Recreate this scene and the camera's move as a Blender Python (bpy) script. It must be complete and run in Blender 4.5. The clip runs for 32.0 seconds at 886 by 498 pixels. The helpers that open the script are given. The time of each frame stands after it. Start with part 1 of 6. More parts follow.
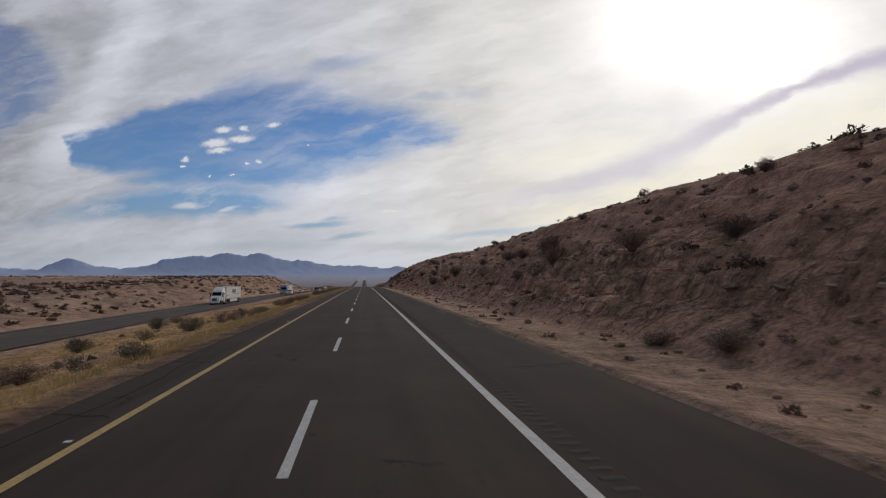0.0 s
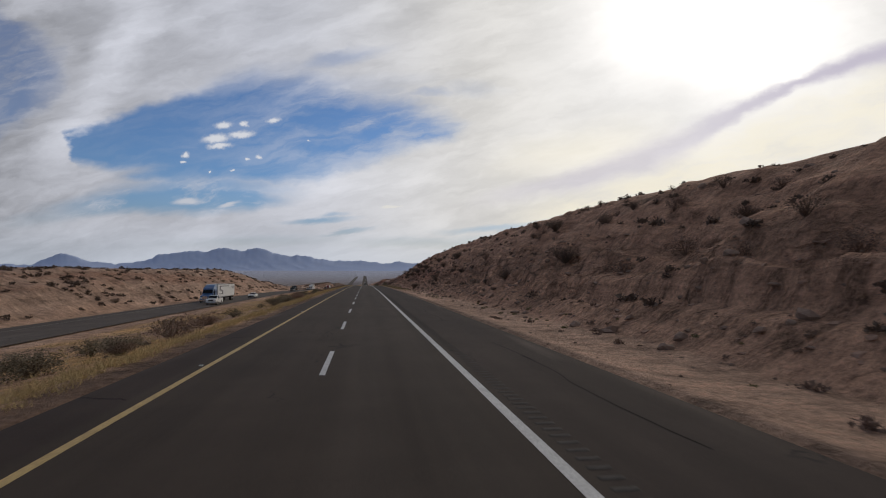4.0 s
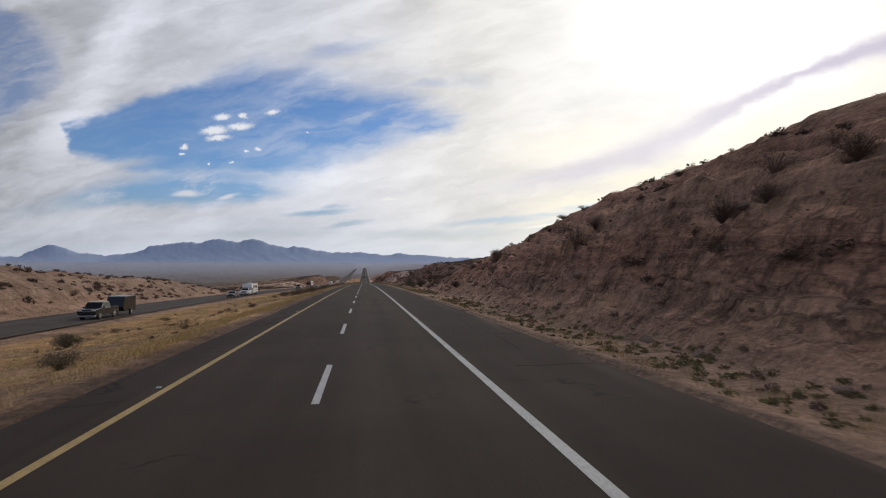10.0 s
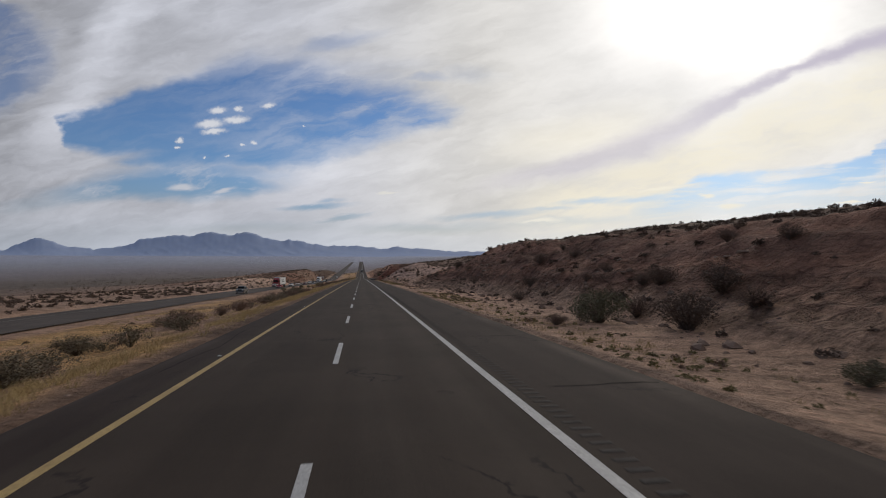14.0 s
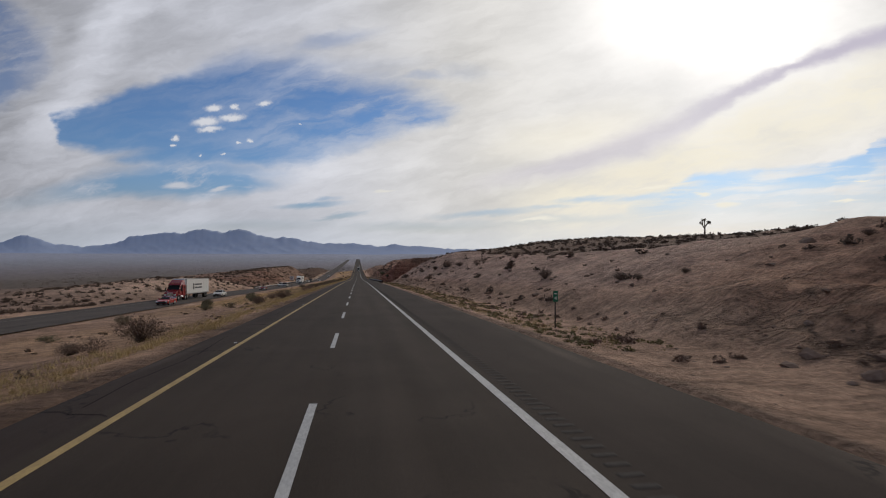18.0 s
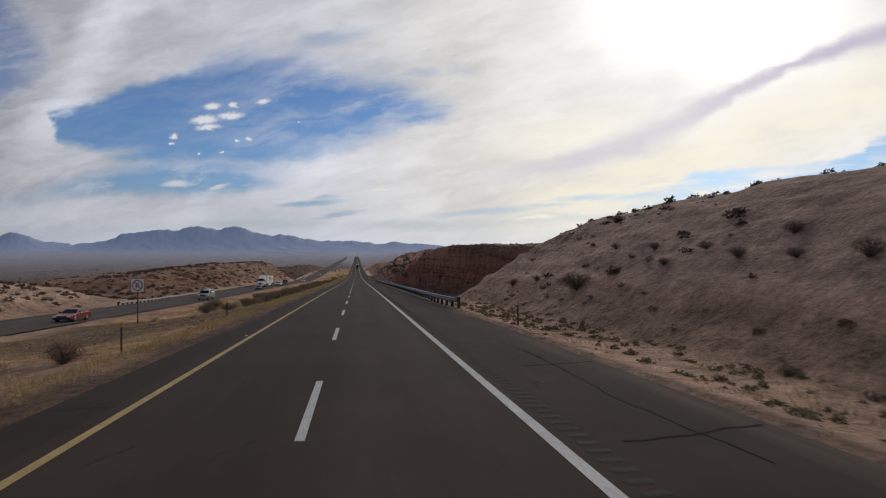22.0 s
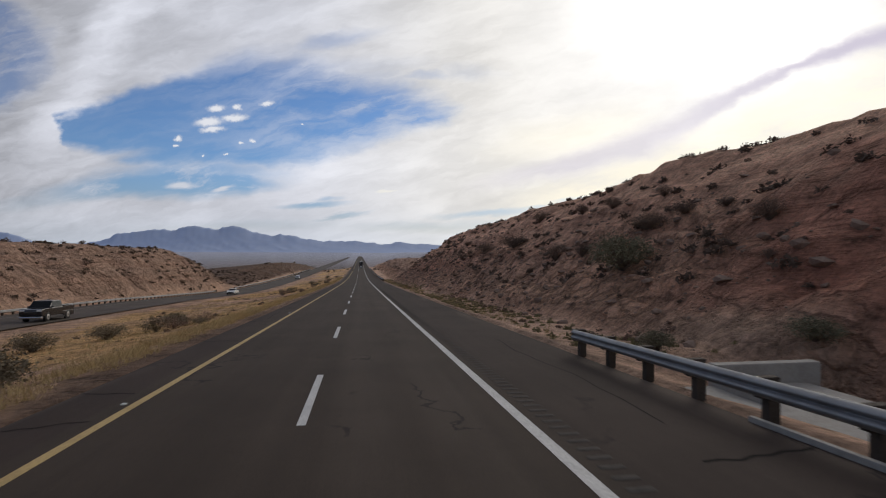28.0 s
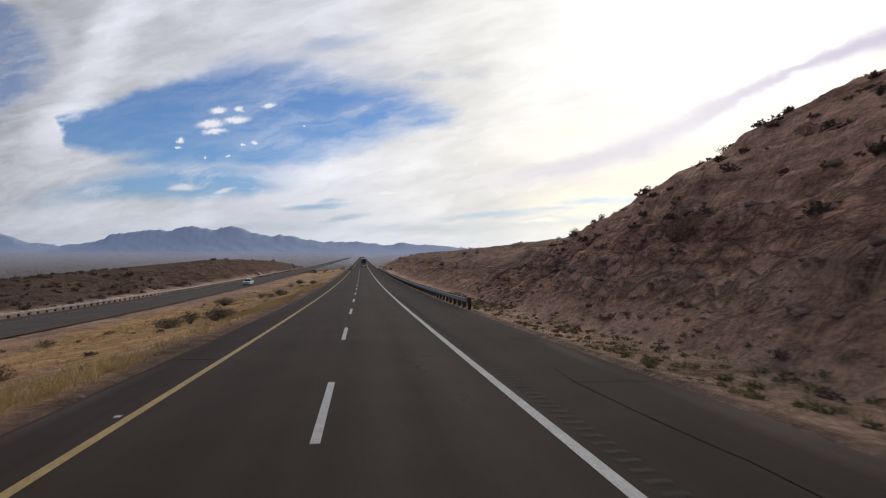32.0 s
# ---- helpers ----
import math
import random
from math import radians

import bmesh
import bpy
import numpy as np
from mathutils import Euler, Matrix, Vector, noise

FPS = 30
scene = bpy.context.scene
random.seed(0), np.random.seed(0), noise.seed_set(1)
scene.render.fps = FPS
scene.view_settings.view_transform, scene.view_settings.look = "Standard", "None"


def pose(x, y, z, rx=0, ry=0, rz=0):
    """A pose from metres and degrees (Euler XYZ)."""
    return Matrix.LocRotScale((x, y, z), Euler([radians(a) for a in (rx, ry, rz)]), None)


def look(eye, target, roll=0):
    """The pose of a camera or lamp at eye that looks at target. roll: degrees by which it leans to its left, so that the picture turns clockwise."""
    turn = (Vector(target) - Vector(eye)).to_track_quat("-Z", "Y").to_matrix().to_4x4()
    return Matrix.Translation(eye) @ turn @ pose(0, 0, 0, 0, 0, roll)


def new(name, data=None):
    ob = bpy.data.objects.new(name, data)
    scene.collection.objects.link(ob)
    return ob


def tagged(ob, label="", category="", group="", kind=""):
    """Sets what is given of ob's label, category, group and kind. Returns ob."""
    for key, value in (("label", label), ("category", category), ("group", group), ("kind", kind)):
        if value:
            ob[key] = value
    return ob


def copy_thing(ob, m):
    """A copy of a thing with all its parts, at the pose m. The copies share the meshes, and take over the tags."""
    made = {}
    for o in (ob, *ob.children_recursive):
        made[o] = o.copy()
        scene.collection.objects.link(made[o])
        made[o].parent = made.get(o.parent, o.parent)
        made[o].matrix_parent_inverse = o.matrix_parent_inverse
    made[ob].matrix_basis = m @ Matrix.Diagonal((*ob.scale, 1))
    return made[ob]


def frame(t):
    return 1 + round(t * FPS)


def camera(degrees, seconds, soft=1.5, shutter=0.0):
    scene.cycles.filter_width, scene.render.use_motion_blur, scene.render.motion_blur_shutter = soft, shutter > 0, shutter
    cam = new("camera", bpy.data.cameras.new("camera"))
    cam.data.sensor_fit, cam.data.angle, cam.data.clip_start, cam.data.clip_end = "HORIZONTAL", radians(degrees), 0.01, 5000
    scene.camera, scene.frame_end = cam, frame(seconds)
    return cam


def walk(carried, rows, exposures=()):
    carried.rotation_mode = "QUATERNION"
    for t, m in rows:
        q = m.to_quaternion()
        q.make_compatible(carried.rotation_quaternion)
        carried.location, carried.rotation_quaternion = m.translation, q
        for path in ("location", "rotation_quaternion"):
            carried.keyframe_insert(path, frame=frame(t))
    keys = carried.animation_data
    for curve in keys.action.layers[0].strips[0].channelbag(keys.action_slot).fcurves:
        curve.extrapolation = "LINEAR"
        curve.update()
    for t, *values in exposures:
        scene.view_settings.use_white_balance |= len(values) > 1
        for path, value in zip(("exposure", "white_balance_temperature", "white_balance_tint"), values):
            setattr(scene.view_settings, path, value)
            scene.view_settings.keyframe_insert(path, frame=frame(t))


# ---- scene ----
# The camera rides a straight highway along the y axis, 2.44 m over the road, from 28.7 to 30.6 m/s.
EYE_H, FOCAL = 2.44, 960.0
GRADES = [(-200, -.008), (0, -.0125), (60, -.0140), (118, -.0155), (177, -.0175), (236, -.021), (295, -.0245), (354, -.0288),
          (413, -.0338), (472, -.0368), (600, -.0387), (700, -.042), (780, -.0445), (826, -.039), (900, -.037), (960, -.034),
          (1040, -.015), (1150, -.004), (1400, 0.0), (6000, 0.0)]
_gy = np.arange(-200.0, 6001.0, 2.0)
_gg = np.interp(_gy, [a for a, b in GRADES], [b for a, b in GRADES])
_gz = np.concatenate([[0.0], np.cumsum((_gg[1:] + _gg[:-1]))])
_gz -= np.interp(0.0, _gy, _gz)


def zr(y):
    """Height of the road's crown line at y."""
    return np.interp(y, _gy, _gz)


def way(t):
    """Metres driven after t seconds."""
    return -2.137 + 28.6178 * t + 0.02862 * t * t + 0.0001479 * t ** 3


# seconds, sideways place, turn to the right of the road and tilt upwards (tangents times FOCAL)
STEPS = [(0, 0.14, 139, 42), (1, 0.14, 138.5, 42), (2, 0.16, 138, 40), (3, 0.11, 137.5, 36.5), (3.5, 0.15, 137.5, 35), (5.5, 0.25, 141.5, 32),
         (6, 0.25, 141.5, 30), (7, 0.2, 139, 27), (8, 0.17, 138, 23.5), (9, 0.13, 139, 22), (10, 0.05, 139, 20.5), (11, -0.04, 139, 18),
         (12, -0.15, 139, 15), (13, -0.33, 139.5, 13), (14, -0.18, 145, 10), (14.5, -0.17, 148, 9), (16.5, -0.12, 148, 7), (17, -0.08, 149.5, 7),
         (18, -0.04, 151, 7), (19, -0.01, 152, 7), (20, -0.02, 151, 7), (21, -0.03, 150, 4.5), (22, -0.04, 153, 4), (23, -0.06, 152, 6),
         (24, -0.06, 148, 3), (25, -0.06, 145, -2), (25.5, -0.04, 146, -4), (27.5, 0.06, 149, 6), (28, 0.08, 147, 7), (29, 0.07, 146, 7),
         (30, 0.04, 149, 7), (31, -0.05, 148, 8), (32, -0.2, 144, 10)]
cam = camera(78.49, 32.0, soft=1.1, shutter=0.08)
walk(cam, [(float(t), pose(x, way(t), float(zr(way(t))) + EYE_H + .035 * min(1.0, max(0.0, (10 - t) / 5)), 90 + math.degrees(math.atan(p / FOCAL)), 0, -math.degrees(math.atan(w / FOCAL))))
           for t, x, w, p in STEPS],
     exposures=[(0.0, -.13), (3.0, -.13), (7.0, .02), (9.0, .14), (11.0, .06), (14.0, -.15), (19.0, -.13), (24.0, -.02), (28.0, .10), (30.0, .18), (32.0, .20)])

# ---- world, sun ----
YAW0, TILT0 = math.atan(148 / FOCAL), math.atan(7 / FOCAL)
AHEAD = Vector((math.sin(YAW0) * math.cos(TILT0), math.cos(YAW0) * math.cos(TILT0), math.sin(TILT0)))
RIGHT = Vector((math.cos(YAW0), -math.sin(YAW0), 0.0))
UPWARD = RIGHT.cross(AHEAD)


def tans(px, py):
    """Tangents from the mean view axis to a place on the sky."""
    return (px - 784) / FOCAL, (441 - py) / FOCAL


SUN_U, SUN_V = tans(1255, 45)
SUN_DIR = (AHEAD + RIGHT * SUN_U + UPWARD * SUN_V).normalized()


class Nodes:
    """Short forms for building node trees."""

    def __init__(self, tree):
        self.t = tree

    def n(self, kind, **props):
        nd = self.t.nodes.new(kind)
        for k, v in props.items():
            if k == "operation":
                nd.operation = v
            elif k == "blend_type":
                nd.blend_type = v
            elif k == "data_type":
                nd.data_type = v
            elif k == "interpolation_type":
                nd.interpolation_type = v
        return nd

    def put(self, socket, value):
        if isinstance(value, bpy.types.NodeSocket):
            self.t.links.new(value, socket)
        elif value is not None:
            socket.default_value = value

    def math(self, op, a, b=None, clamp=False):
        nd = self.n("ShaderNodeMath", operation=op)
        nd.use_clamp = clamp
        self.put(nd.inputs[0], a)
        self.put(nd.inputs[1], b)
        return nd.outputs[0]

    def vec(self, op, a, b=None):
        nd = self.n("ShaderNodeVectorMath", operation=op)
        self.put(nd.inputs[0], a)
        self.put(nd.inputs[1], b)
        return nd.outputs["Value"] if op in ("DOT_PRODUCT", "LENGTH") else nd.outputs[0]

    def mix(self, f, a, b, kind="MIX"):
        nd = self.n("ShaderNodeMix", data_type="RGBA")
        nd.blend_type = kind
        self.put(nd.inputs[0], f)
        self.put(nd.inputs[6], a)
        self.put(nd.inputs[7], b)
        return nd.outputs[2]

    def noise(self, vec, scale, detail=4.0, rough=0.55, warp=0.0):
        nd = self.n("ShaderNodeTexNoise")
        self.put(nd.inputs["Vector"], vec)
        nd.inputs["Scale"].default_value = scale
        nd.inputs["Detail"].default_value = detail
        nd.inputs["Roughness"].default_value = rough
        nd.inputs["Distortion"].default_value = warp
        return nd.outputs["Fac"], nd.outputs["Color"]

    def ramp(self, v, a, b, c=0.0, d=1.0):
        nd = self.n("ShaderNodeMapRange", interpolation_type="SMOOTHSTEP")
        self.put(nd.inputs["Value"], v)
        for k, x in zip(("From Min", "From Max", "To Min", "To Max"), (a, b, c, d)):
            nd.inputs[k].default_value = x
        return nd.outputs[0]

    def scaled(self, vec, x, y, z, rot=0.0):
        if rot:
            turn = self.n("ShaderNodeMapping")
            self.put(turn.inputs["Vector"], vec)
            turn.inputs["Rotation"].default_value = (0, 0, rot)
            vec = turn.outputs[0]
        nd = self.n("ShaderNodeMapping")
        self.put(nd.inputs["Vector"], vec)
        nd.inputs["Scale"].default_value = (x, y, z)
        return nd.outputs[0]

    def xyz(self, x, y, z):
        nd = self.n("ShaderNodeCombineXYZ")
        for i, v in enumerate((x, y, z)):
            self.put(nd.inputs[i], v)
        return nd.outputs[0]


def rgb(r, g, b):
    return (r, g, b, 1.0)


world = bpy.data.worlds.new("sky")
scene.world = world
world.use_nodes = True
world.node_tree.nodes.clear()
N = Nodes(world.node_tree)


def times(a, b):
    return N.math("MULTIPLY", a, b)


ray_dir = N.n("ShaderNodeTexCoord").outputs["Generated"]
deep = N.math("MAXIMUM", N.vec("DOT_PRODUCT", ray_dir, AHEAD), 0.08)
su = N.math("DIVIDE", N.vec("DOT_PRODUCT", ray_dir, RIGHT), deep)
sv = N.math("DIVIDE", N.vec("DOT_PRODUCT", ray_dir, UPWARD), deep)


def plus(a, b):
    return N.math("ADD", a, b)


def minus(a, b):
    return N.math("SUBTRACT", a, b)


def most(values):
    out = values[0]
    for v in values[1:]:
        out = N.math("MAXIMUM", out, v)
    return out


# a chart of the sky: east and down
east = plus(times(su, FOCAL), 778.0)
down = minus(438.0, times(sv, FOCAL))
chart = N.xyz(east, down, 0.0)


def bent(amount, *layers):
    """The chart, bent by noise: layers of (length, height, shift)."""
    c = chart
    for along_len, across_len, shift in layers:
        _, col_n = N.noise(N.scaled(chart, 1 / along_len, 1 / across_len, 1, radians(9)), 1.0, 3, 0.55)
        c = N.vec("ADD", c, N.vec("MULTIPLY", N.vec("SUBTRACT", col_n, (0.5, 0.5, 0.5)), (shift * 2.2 * amount, shift * amount, 0.0)))
    sep = N.n("ShaderNodeSeparateXYZ")
    N.put(sep.inputs[0], c)
    return c, sep.outputs[0], sep.outputs[1]


soft_c, soft_x, soft_y = bent(1.0, (260, 150, 46), (90, 46, 26), (34, 17, 11), (13, 8, 5))
slit_c, slit_x, slit_y = bent(1.0, (190, 46, 22), (60, 14, 12), (22, 7, 6))


def line(v, rows):
    """A bent line through rows of (place, value)."""
    out = None
    for (a, fa), (b, fb) in zip(rows, rows[1:]):
        nd = N.n("ShaderNodeMapRange")
        N.put(nd.inputs["Value"], v)
        for key, val in zip(("From Min", "From Max", "To Min", "To Max"), (a, b, 0.0, fb - fa)):
            nd.inputs[key].default_value = val
        out = plus(nd.outputs[0], rows[0][1] if out is None else out)
    return out


def patch(px, py, rx, ry, turn=0.0, soft=0.25, coords=None):
    """A soft oval on the sky; turn: degrees by which its right end rises."""
    c = N.vec("SUBTRACT", coords or soft_c, (px, py, 0.0))
    c = N.scaled(c, 1, 1, 1, radians(turn))
    c = N.vec("MULTIPLY", c, (1 / rx, 1 / ry, 0.0))
    return N.ramp(N.vec("LENGTH", c), 1.0 + (1 - soft) * 0.5, soft, 0.0, 1.0)


# fibres of cirrus, broad swells and fine threads
fib_a, _ = N.noise(N.scaled(soft_c, 1 / 250, 1 / 80, 1, radians(11)), 1.0, 7, 0.58, 0.3)
fib_b, _ = N.noise(N.scaled(soft_c, 1 / 110, 1 / 26, 1, radians(13)), 1.0, 7, 0.62, 0.2)
swell, _ = N.noise(N.scaled(chart, 1 / 300, 1 / 190, 1, radians(20)), 1.0, 4, 0.5, 0.4)
thread, _ = N.noise(N.scaled(slit_c, 1 / 130, 1 / 13, 1, radians(4)), 1.0, 6, 0.6)
fibre = plus(plus(times(fib_a, 0.5), times(fib_b, 0.25)), times(swell, 0.25))

# the large hole of blue, sharp along its upper left edge, veiled towards its right end
hole_top = line(soft_x, [(60, 222), (108, 206), (150, 186), (205, 165), (255, 149), (300, 128), (360, 108), (420, 96), (500, 104), (600, 124), (680, 142), (760, 176), (830, 215)])
hole_bot = line(soft_x, [(92, 200), (114, 256), (170, 284), (300, 302), (400, 300), (470, 303), (540, 292), (590, 272), (640, 255), (690, 236), (780, 208), (820, 190)])
edge_w = line(east, [(100, 16), (320, 28), (430, 62), (560, 72), (760, 60)])
hole_in = N.ramp(N.math("DIVIDE", minus(soft_y, hole_top), edge_w), -0.55, 0.62)
hole_out = N.ramp(minus(hole_bot, soft_y), -12.0, 22.0)
veiled = N.ramp(plus(times(fib_b, .6), times(fib_a, .4)), 0.38, 0.62, 0.0, 0.45)
hole = times(times(hole_in, hole_out), minus(1.0, times(veiled, line(east, [(100, .15), (380, .4), (540, .9), (760, 1.2)]))))
hole = times(hole, minus(1.0, times(patch(170, 276, 80, 11, 8, 0.1, slit_c), 0.8)))
low_top = line(soft_x, [(60, 332), (110, 318), (200, 300), (320, 290), (420, 300), (490, 322)])
low_bot = line(soft_x, [(60, 368), (150, 352), (220, 344), (320, 350), (430, 341), (500, 326)])
low_hole = times(N.ramp(minus(slit_y, low_top), -14.0, 16.0), N.ramp(minus(low_bot, slit_y), -10.0, 14.0))
low_hole = times(times(low_hole, line(east, [(20, 0.0), (110, .55), (210, .95), (430, .95), (500, 0.5), (520, 0)])), N.ramp(fib_b, 0.80, 0.50))
seam = times(times(patch(330, 312, 165, 34, 2, 0.2), 0.9), N.ramp(fib_b, 0.78, 0.46, 0.35, 1.0))
# slits of blue low over the horizon and the open wedge at the sun's side
slits = most([times(patch(545, 360, 62, 6, 3, 0.1, slit_c), 0.9), times(patch(602, 379, 46, 4.5, 9, 0.1, slit_c), 0.75), times(patch(575, 350, 28, 4, 5, 0.1, slit_c), 0.55),
              times(patch(860, 375, 95, 7, 3, 0.1, slit_c), 0.75), times(patch(1042, 351, 66, 6, 6, 0.1, slit_c), 0.7), times(patch(960, 366, 50, 4, 3, 0.1, slit_c), 0.55),
              times(patch(1135, 350, 70, 8, 4, 0.1, slit_c), 0.8), times(patch(760, 398, 150, 9, 1, 0.0, slit_c), 0.55), times(patch(420, 398, 180, 10, 2, 0.0, slit_c), 0.35),
              times(patch(1020, 386, 170, 8, 3, 0.0, slit_c), 0.55), times(patch(80, 352, 110, 14, 8, 0.0, slit_c), 0.35)])
wedge_top = line(slit_x, [(1060, 400), (1120, 352), (1180, 334), (1230, 306), (1320, 300), (1400, 290), (1465, 288), (1530, 266), (1548, 240), (1620, 226)])
wedge = times(N.ramp(minus(slit_y, wedge_top), -5.0, 9.0), N.ramp(east, 1060, 1180))
wedge = times(wedge, plus(0.50, times(N.ramp(minus(down, wedge_top), 62.0, 22.0), 0.46)))
wedge = times(wedge, N.ramp(thread, 0.64, 0.44, 0.45, 1.0))
wedge = times(wedge, minus(1.0, times(most([patch(1390, 306, 90, 6, 3, 0.1, slit_c), patch(1200, 328, 50, 5, 8, 0.1, slit_c), patch(1320, 330, 90, 6, 4, 0.0, slit_c), patch(1480, 335, 90, 7, 2, 0.0, slit_c)]), 0.75)))
upper = most([times(patch(575, 70, 80, 14, 14, 0.0), 0.42), times(patch(735, 131, 55, 6, 2, 0.0), 0.30), times(patch(560, 118, 170, 22, 2, 0.0), 0.22), times(patch(820, 125, 60, 14, 0, 0.0), 0.16)])
slate_edge = line(soft_y, [(-60, -60), (0, 10), (30, 56), (60, 78), (90, 92), (120, 90), (150, 62), (190, 6), (240, -60)])
slate = times(N.ramp(minus(slate_edge, soft_x), -16.0, 60.0), N.ramp(fib_b, 0.68, 0.36, 0.45, 1.0))
# overhead and behind, the sheet thins out to open blue
open_sky = most([N.ramp(N.vec("DOT_PRODUCT", ray_dir, AHEAD), 0.72, 0.35), N.ramp(sv, 0.5, 0.9)])
open_sky = times(open_sky, N.ramp(fib_a, 0.62, 0.40, 0.15, 0.62))
blue = most([hole, low_hole, seam, slits, wedge, upper, times(slate, 0.50), open_sky])
_, puff_curl = N.noise(chart, 1 / 13, 5, 0.66)
puff_c = N.vec("ADD", chart, N.vec("MULTIPLY", N.vec("SUBTRACT", puff_curl, (0.5, 0.5, 0.5)), (22, 13, 0.0)))
puffs = most([patch(x, y, rx, ry, 4, 0.35, puff_c) for x, y, rx, ry in (
    (362, 213, 27, 9), (368, 226, 23, 6), (408, 206, 26, 7), (376, 189, 17, 7), (412, 187, 8, 6), (466, 181, 13, 5), (308, 242, 9, 6), (303, 256, 6, 3),
    (440, 247, 5, 4), (420, 250, 5, 2.5), (530, 217, 3, 1.5), (393, 270, 4, 2), (352, 272, 3, 2))])
lens_clouds = most([patch(x, y, rx, ry, a, 0.3, slit_c) for x, y, rx, ry, a in (
    (388, 332, 24, 5, 12), (310, 328, 26, 7, 0), (678, 334, 20, 2.5, 4), (1240, 341, 14, 3.5, 2), (1286, 358, 28, 7, 0), (1522, 318, 15, 3, 2), (1500, 353, 30, 3.5, 0), (1160, 330, 40, 4, 6), (940, 388, 40, 4, 2))])
white = N.math("MAXIMUM", puffs, lens_clouds)
blue = times(blue, minus(1.0, times(white, 0.92)))

# the veil of cloud: grey in the west, blinding round the sun
level = line(east, [(-200, .36), (0, .43), (150, .53), (420, .60), (620, .65), (784, .72), (900, .79), (1050, .87), (1250, .95), (1568, .88), (1900, .8)])
depth_v = line(east, [(0, .26), (500, .20), (800, .22), (1100, .20), (1568, .18)])
level = plus(level, times(N.ramp(fibre, 0.34, 0.66, -0.6, 0.45), depth_v))
arm_x = line(soft_y, [(-40, 222), (0, 208), (60, 186), (120, 160), (170, 130), (210, 104), (260, 84), (330, 50)])
arm_d = N.math("ABSOLUTE", minus(soft_x, arm_x))
arm = times(N.ramp(arm_d, 75.0, 0.0), N.ramp(down, 300, 200))
level = plus(level, times(arm, 0.15))
level = minus(level, times(times(patch(118, 60, 26, 80, 0, 0.0), 0.12), N.ramp(fib_a, .4, .6)))
level = plus(level, times(patch(560, 300, 300, 30, 6, 0.0), 0.10))
level = plus(level, times(patch(1000, 235, 190, 50, 12, 0.0), 0.10))
level = N.math("MAXIMUM", level, 0.22)
warm = N.ramp(east, 430, 900)
cloud = N.mix(warm, N.xyz(times(level, .96), times(level, .985), times(level, 1.09)), N.xyz(times(level, 1.01), times(level, .985), times(level, .95)))
cloud = N.mix(times(slate, 0.75), cloud, rgb(0.21, 0.24, 0.35))
# the lavender band that runs down from the east, and the cream sheet under it
band_y = line(soft_x, [(780, 340), (880, 318), (1000, 291), (1100, 258), (1200, 222), (1280, 178), (1330, 150), (1400, 117), (1480, 93), (1568, 62), (1700, 10)])
band_w = line(east, [(880, 16), (1100, 28), (1210, 32), (1300, 15), (1400, 12), (1568, 24)])
below = minus(plus(times(soft_y, 0.55), times(down, 0.45)), band_y)
band = N.ramp(N.math("ABSOLUTE", N.math("DIVIDE", below, band_w)), 1.5, 0.1)
band = times(band, line(east, [(800, 0.0), (900, .30), (1000, .50), (1200, .55), (1300, .75), (1480, .95)]))
cream = times(times(N.ramp(below, 0.0, 60.0), N.ramp(below, 190.0, 90.0)), N.ramp(east, 820, 1020))
cream = most([times(cream, N.ramp(fib_b, 0.32, 0.62, 0.5, 1.0)), times(patch(1010, 235, 150, 45, 10, 0.0), 0.6)])
cloud = N.mix(times(cream, 0.72), cloud, rgb(1.0, 0.925, 0.735))
glow_near = patch(1262, 15, 235, 125, -4, 0.1)
cloud = N.mix(times(patch(1250, 40, 350, 165, 0, 0.0), 0.55), cloud, rgb(1.06, 1.045, 1.04))
cloud = N.mix(glow_near, cloud, rgb(1.5, 1.45, 1.4))
cloud = N.mix(band, cloud, rgb(0.59, 0.55, 0.655))
cloud = N.mix(puffs, cloud, rgb(0.74, 0.75, 0.79))
cloud = N.mix(lens_clouds, cloud, N.mix(warm, rgb(0.58, 0.60, 0.66), rgb(0.98, 0.93, 0.80)))
dim = N.ramp(N.vec("DOT_PRODUCT", ray_dir, AHEAD), 0.66, 0.2, 0.0, 0.55)
cloud = N.mix(dim, cloud, rgb(0.20, 0.195, 0.19))
low_haze = N.ramp(sv, 0.10, -0.02)
cloud = N.mix(times(low_haze, 0.55), cloud, N.mix(warm, rgb(0.52, 0.58, 0.67), rgb(0.66, 0.70, 0.76)))

sky_tex = N.n("ShaderNodeTexSky")
sky_tex.sky_type = "NISHITA"
sky_tex.sun_disc = False
sky_tex.sun_elevation = math.asin(SUN_DIR.z)
sky_tex.sun_rotation = math.atan2(SUN_DIR.x, SUN_DIR.y)
sky_tex.air_density, sky_tex.dust_density, sky_tex.ozone_density = 1.0, 0.3, 2.0
bg_sky, bg_cloud = N.n("ShaderNodeBackground"), N.n("ShaderNodeBackground")
sky_tint = N.mix(N.ramp(sv, 0.03, 0.15), rgb(0.63, 0.68, 0.92), rgb(0.62, 0.82, 1.15))
N.put(bg_sky.inputs["Color"], N.mix(1.0, sky_tex.outputs[0], sky_tint, "MULTIPLY"))
bg_sky.inputs["Strength"].default_value = 0.07
N.put(bg_cloud.inputs["Color"], cloud)
bg_cloud.inputs["Strength"].default_value = 1.0
mixer = N.n("ShaderNodeMixShader")
N.put(mixer.inputs[0], blue)
N.put(mixer.inputs[1], bg_cloud.outputs[0])
N.put(mixer.inputs[2], bg_sky.outputs[0])
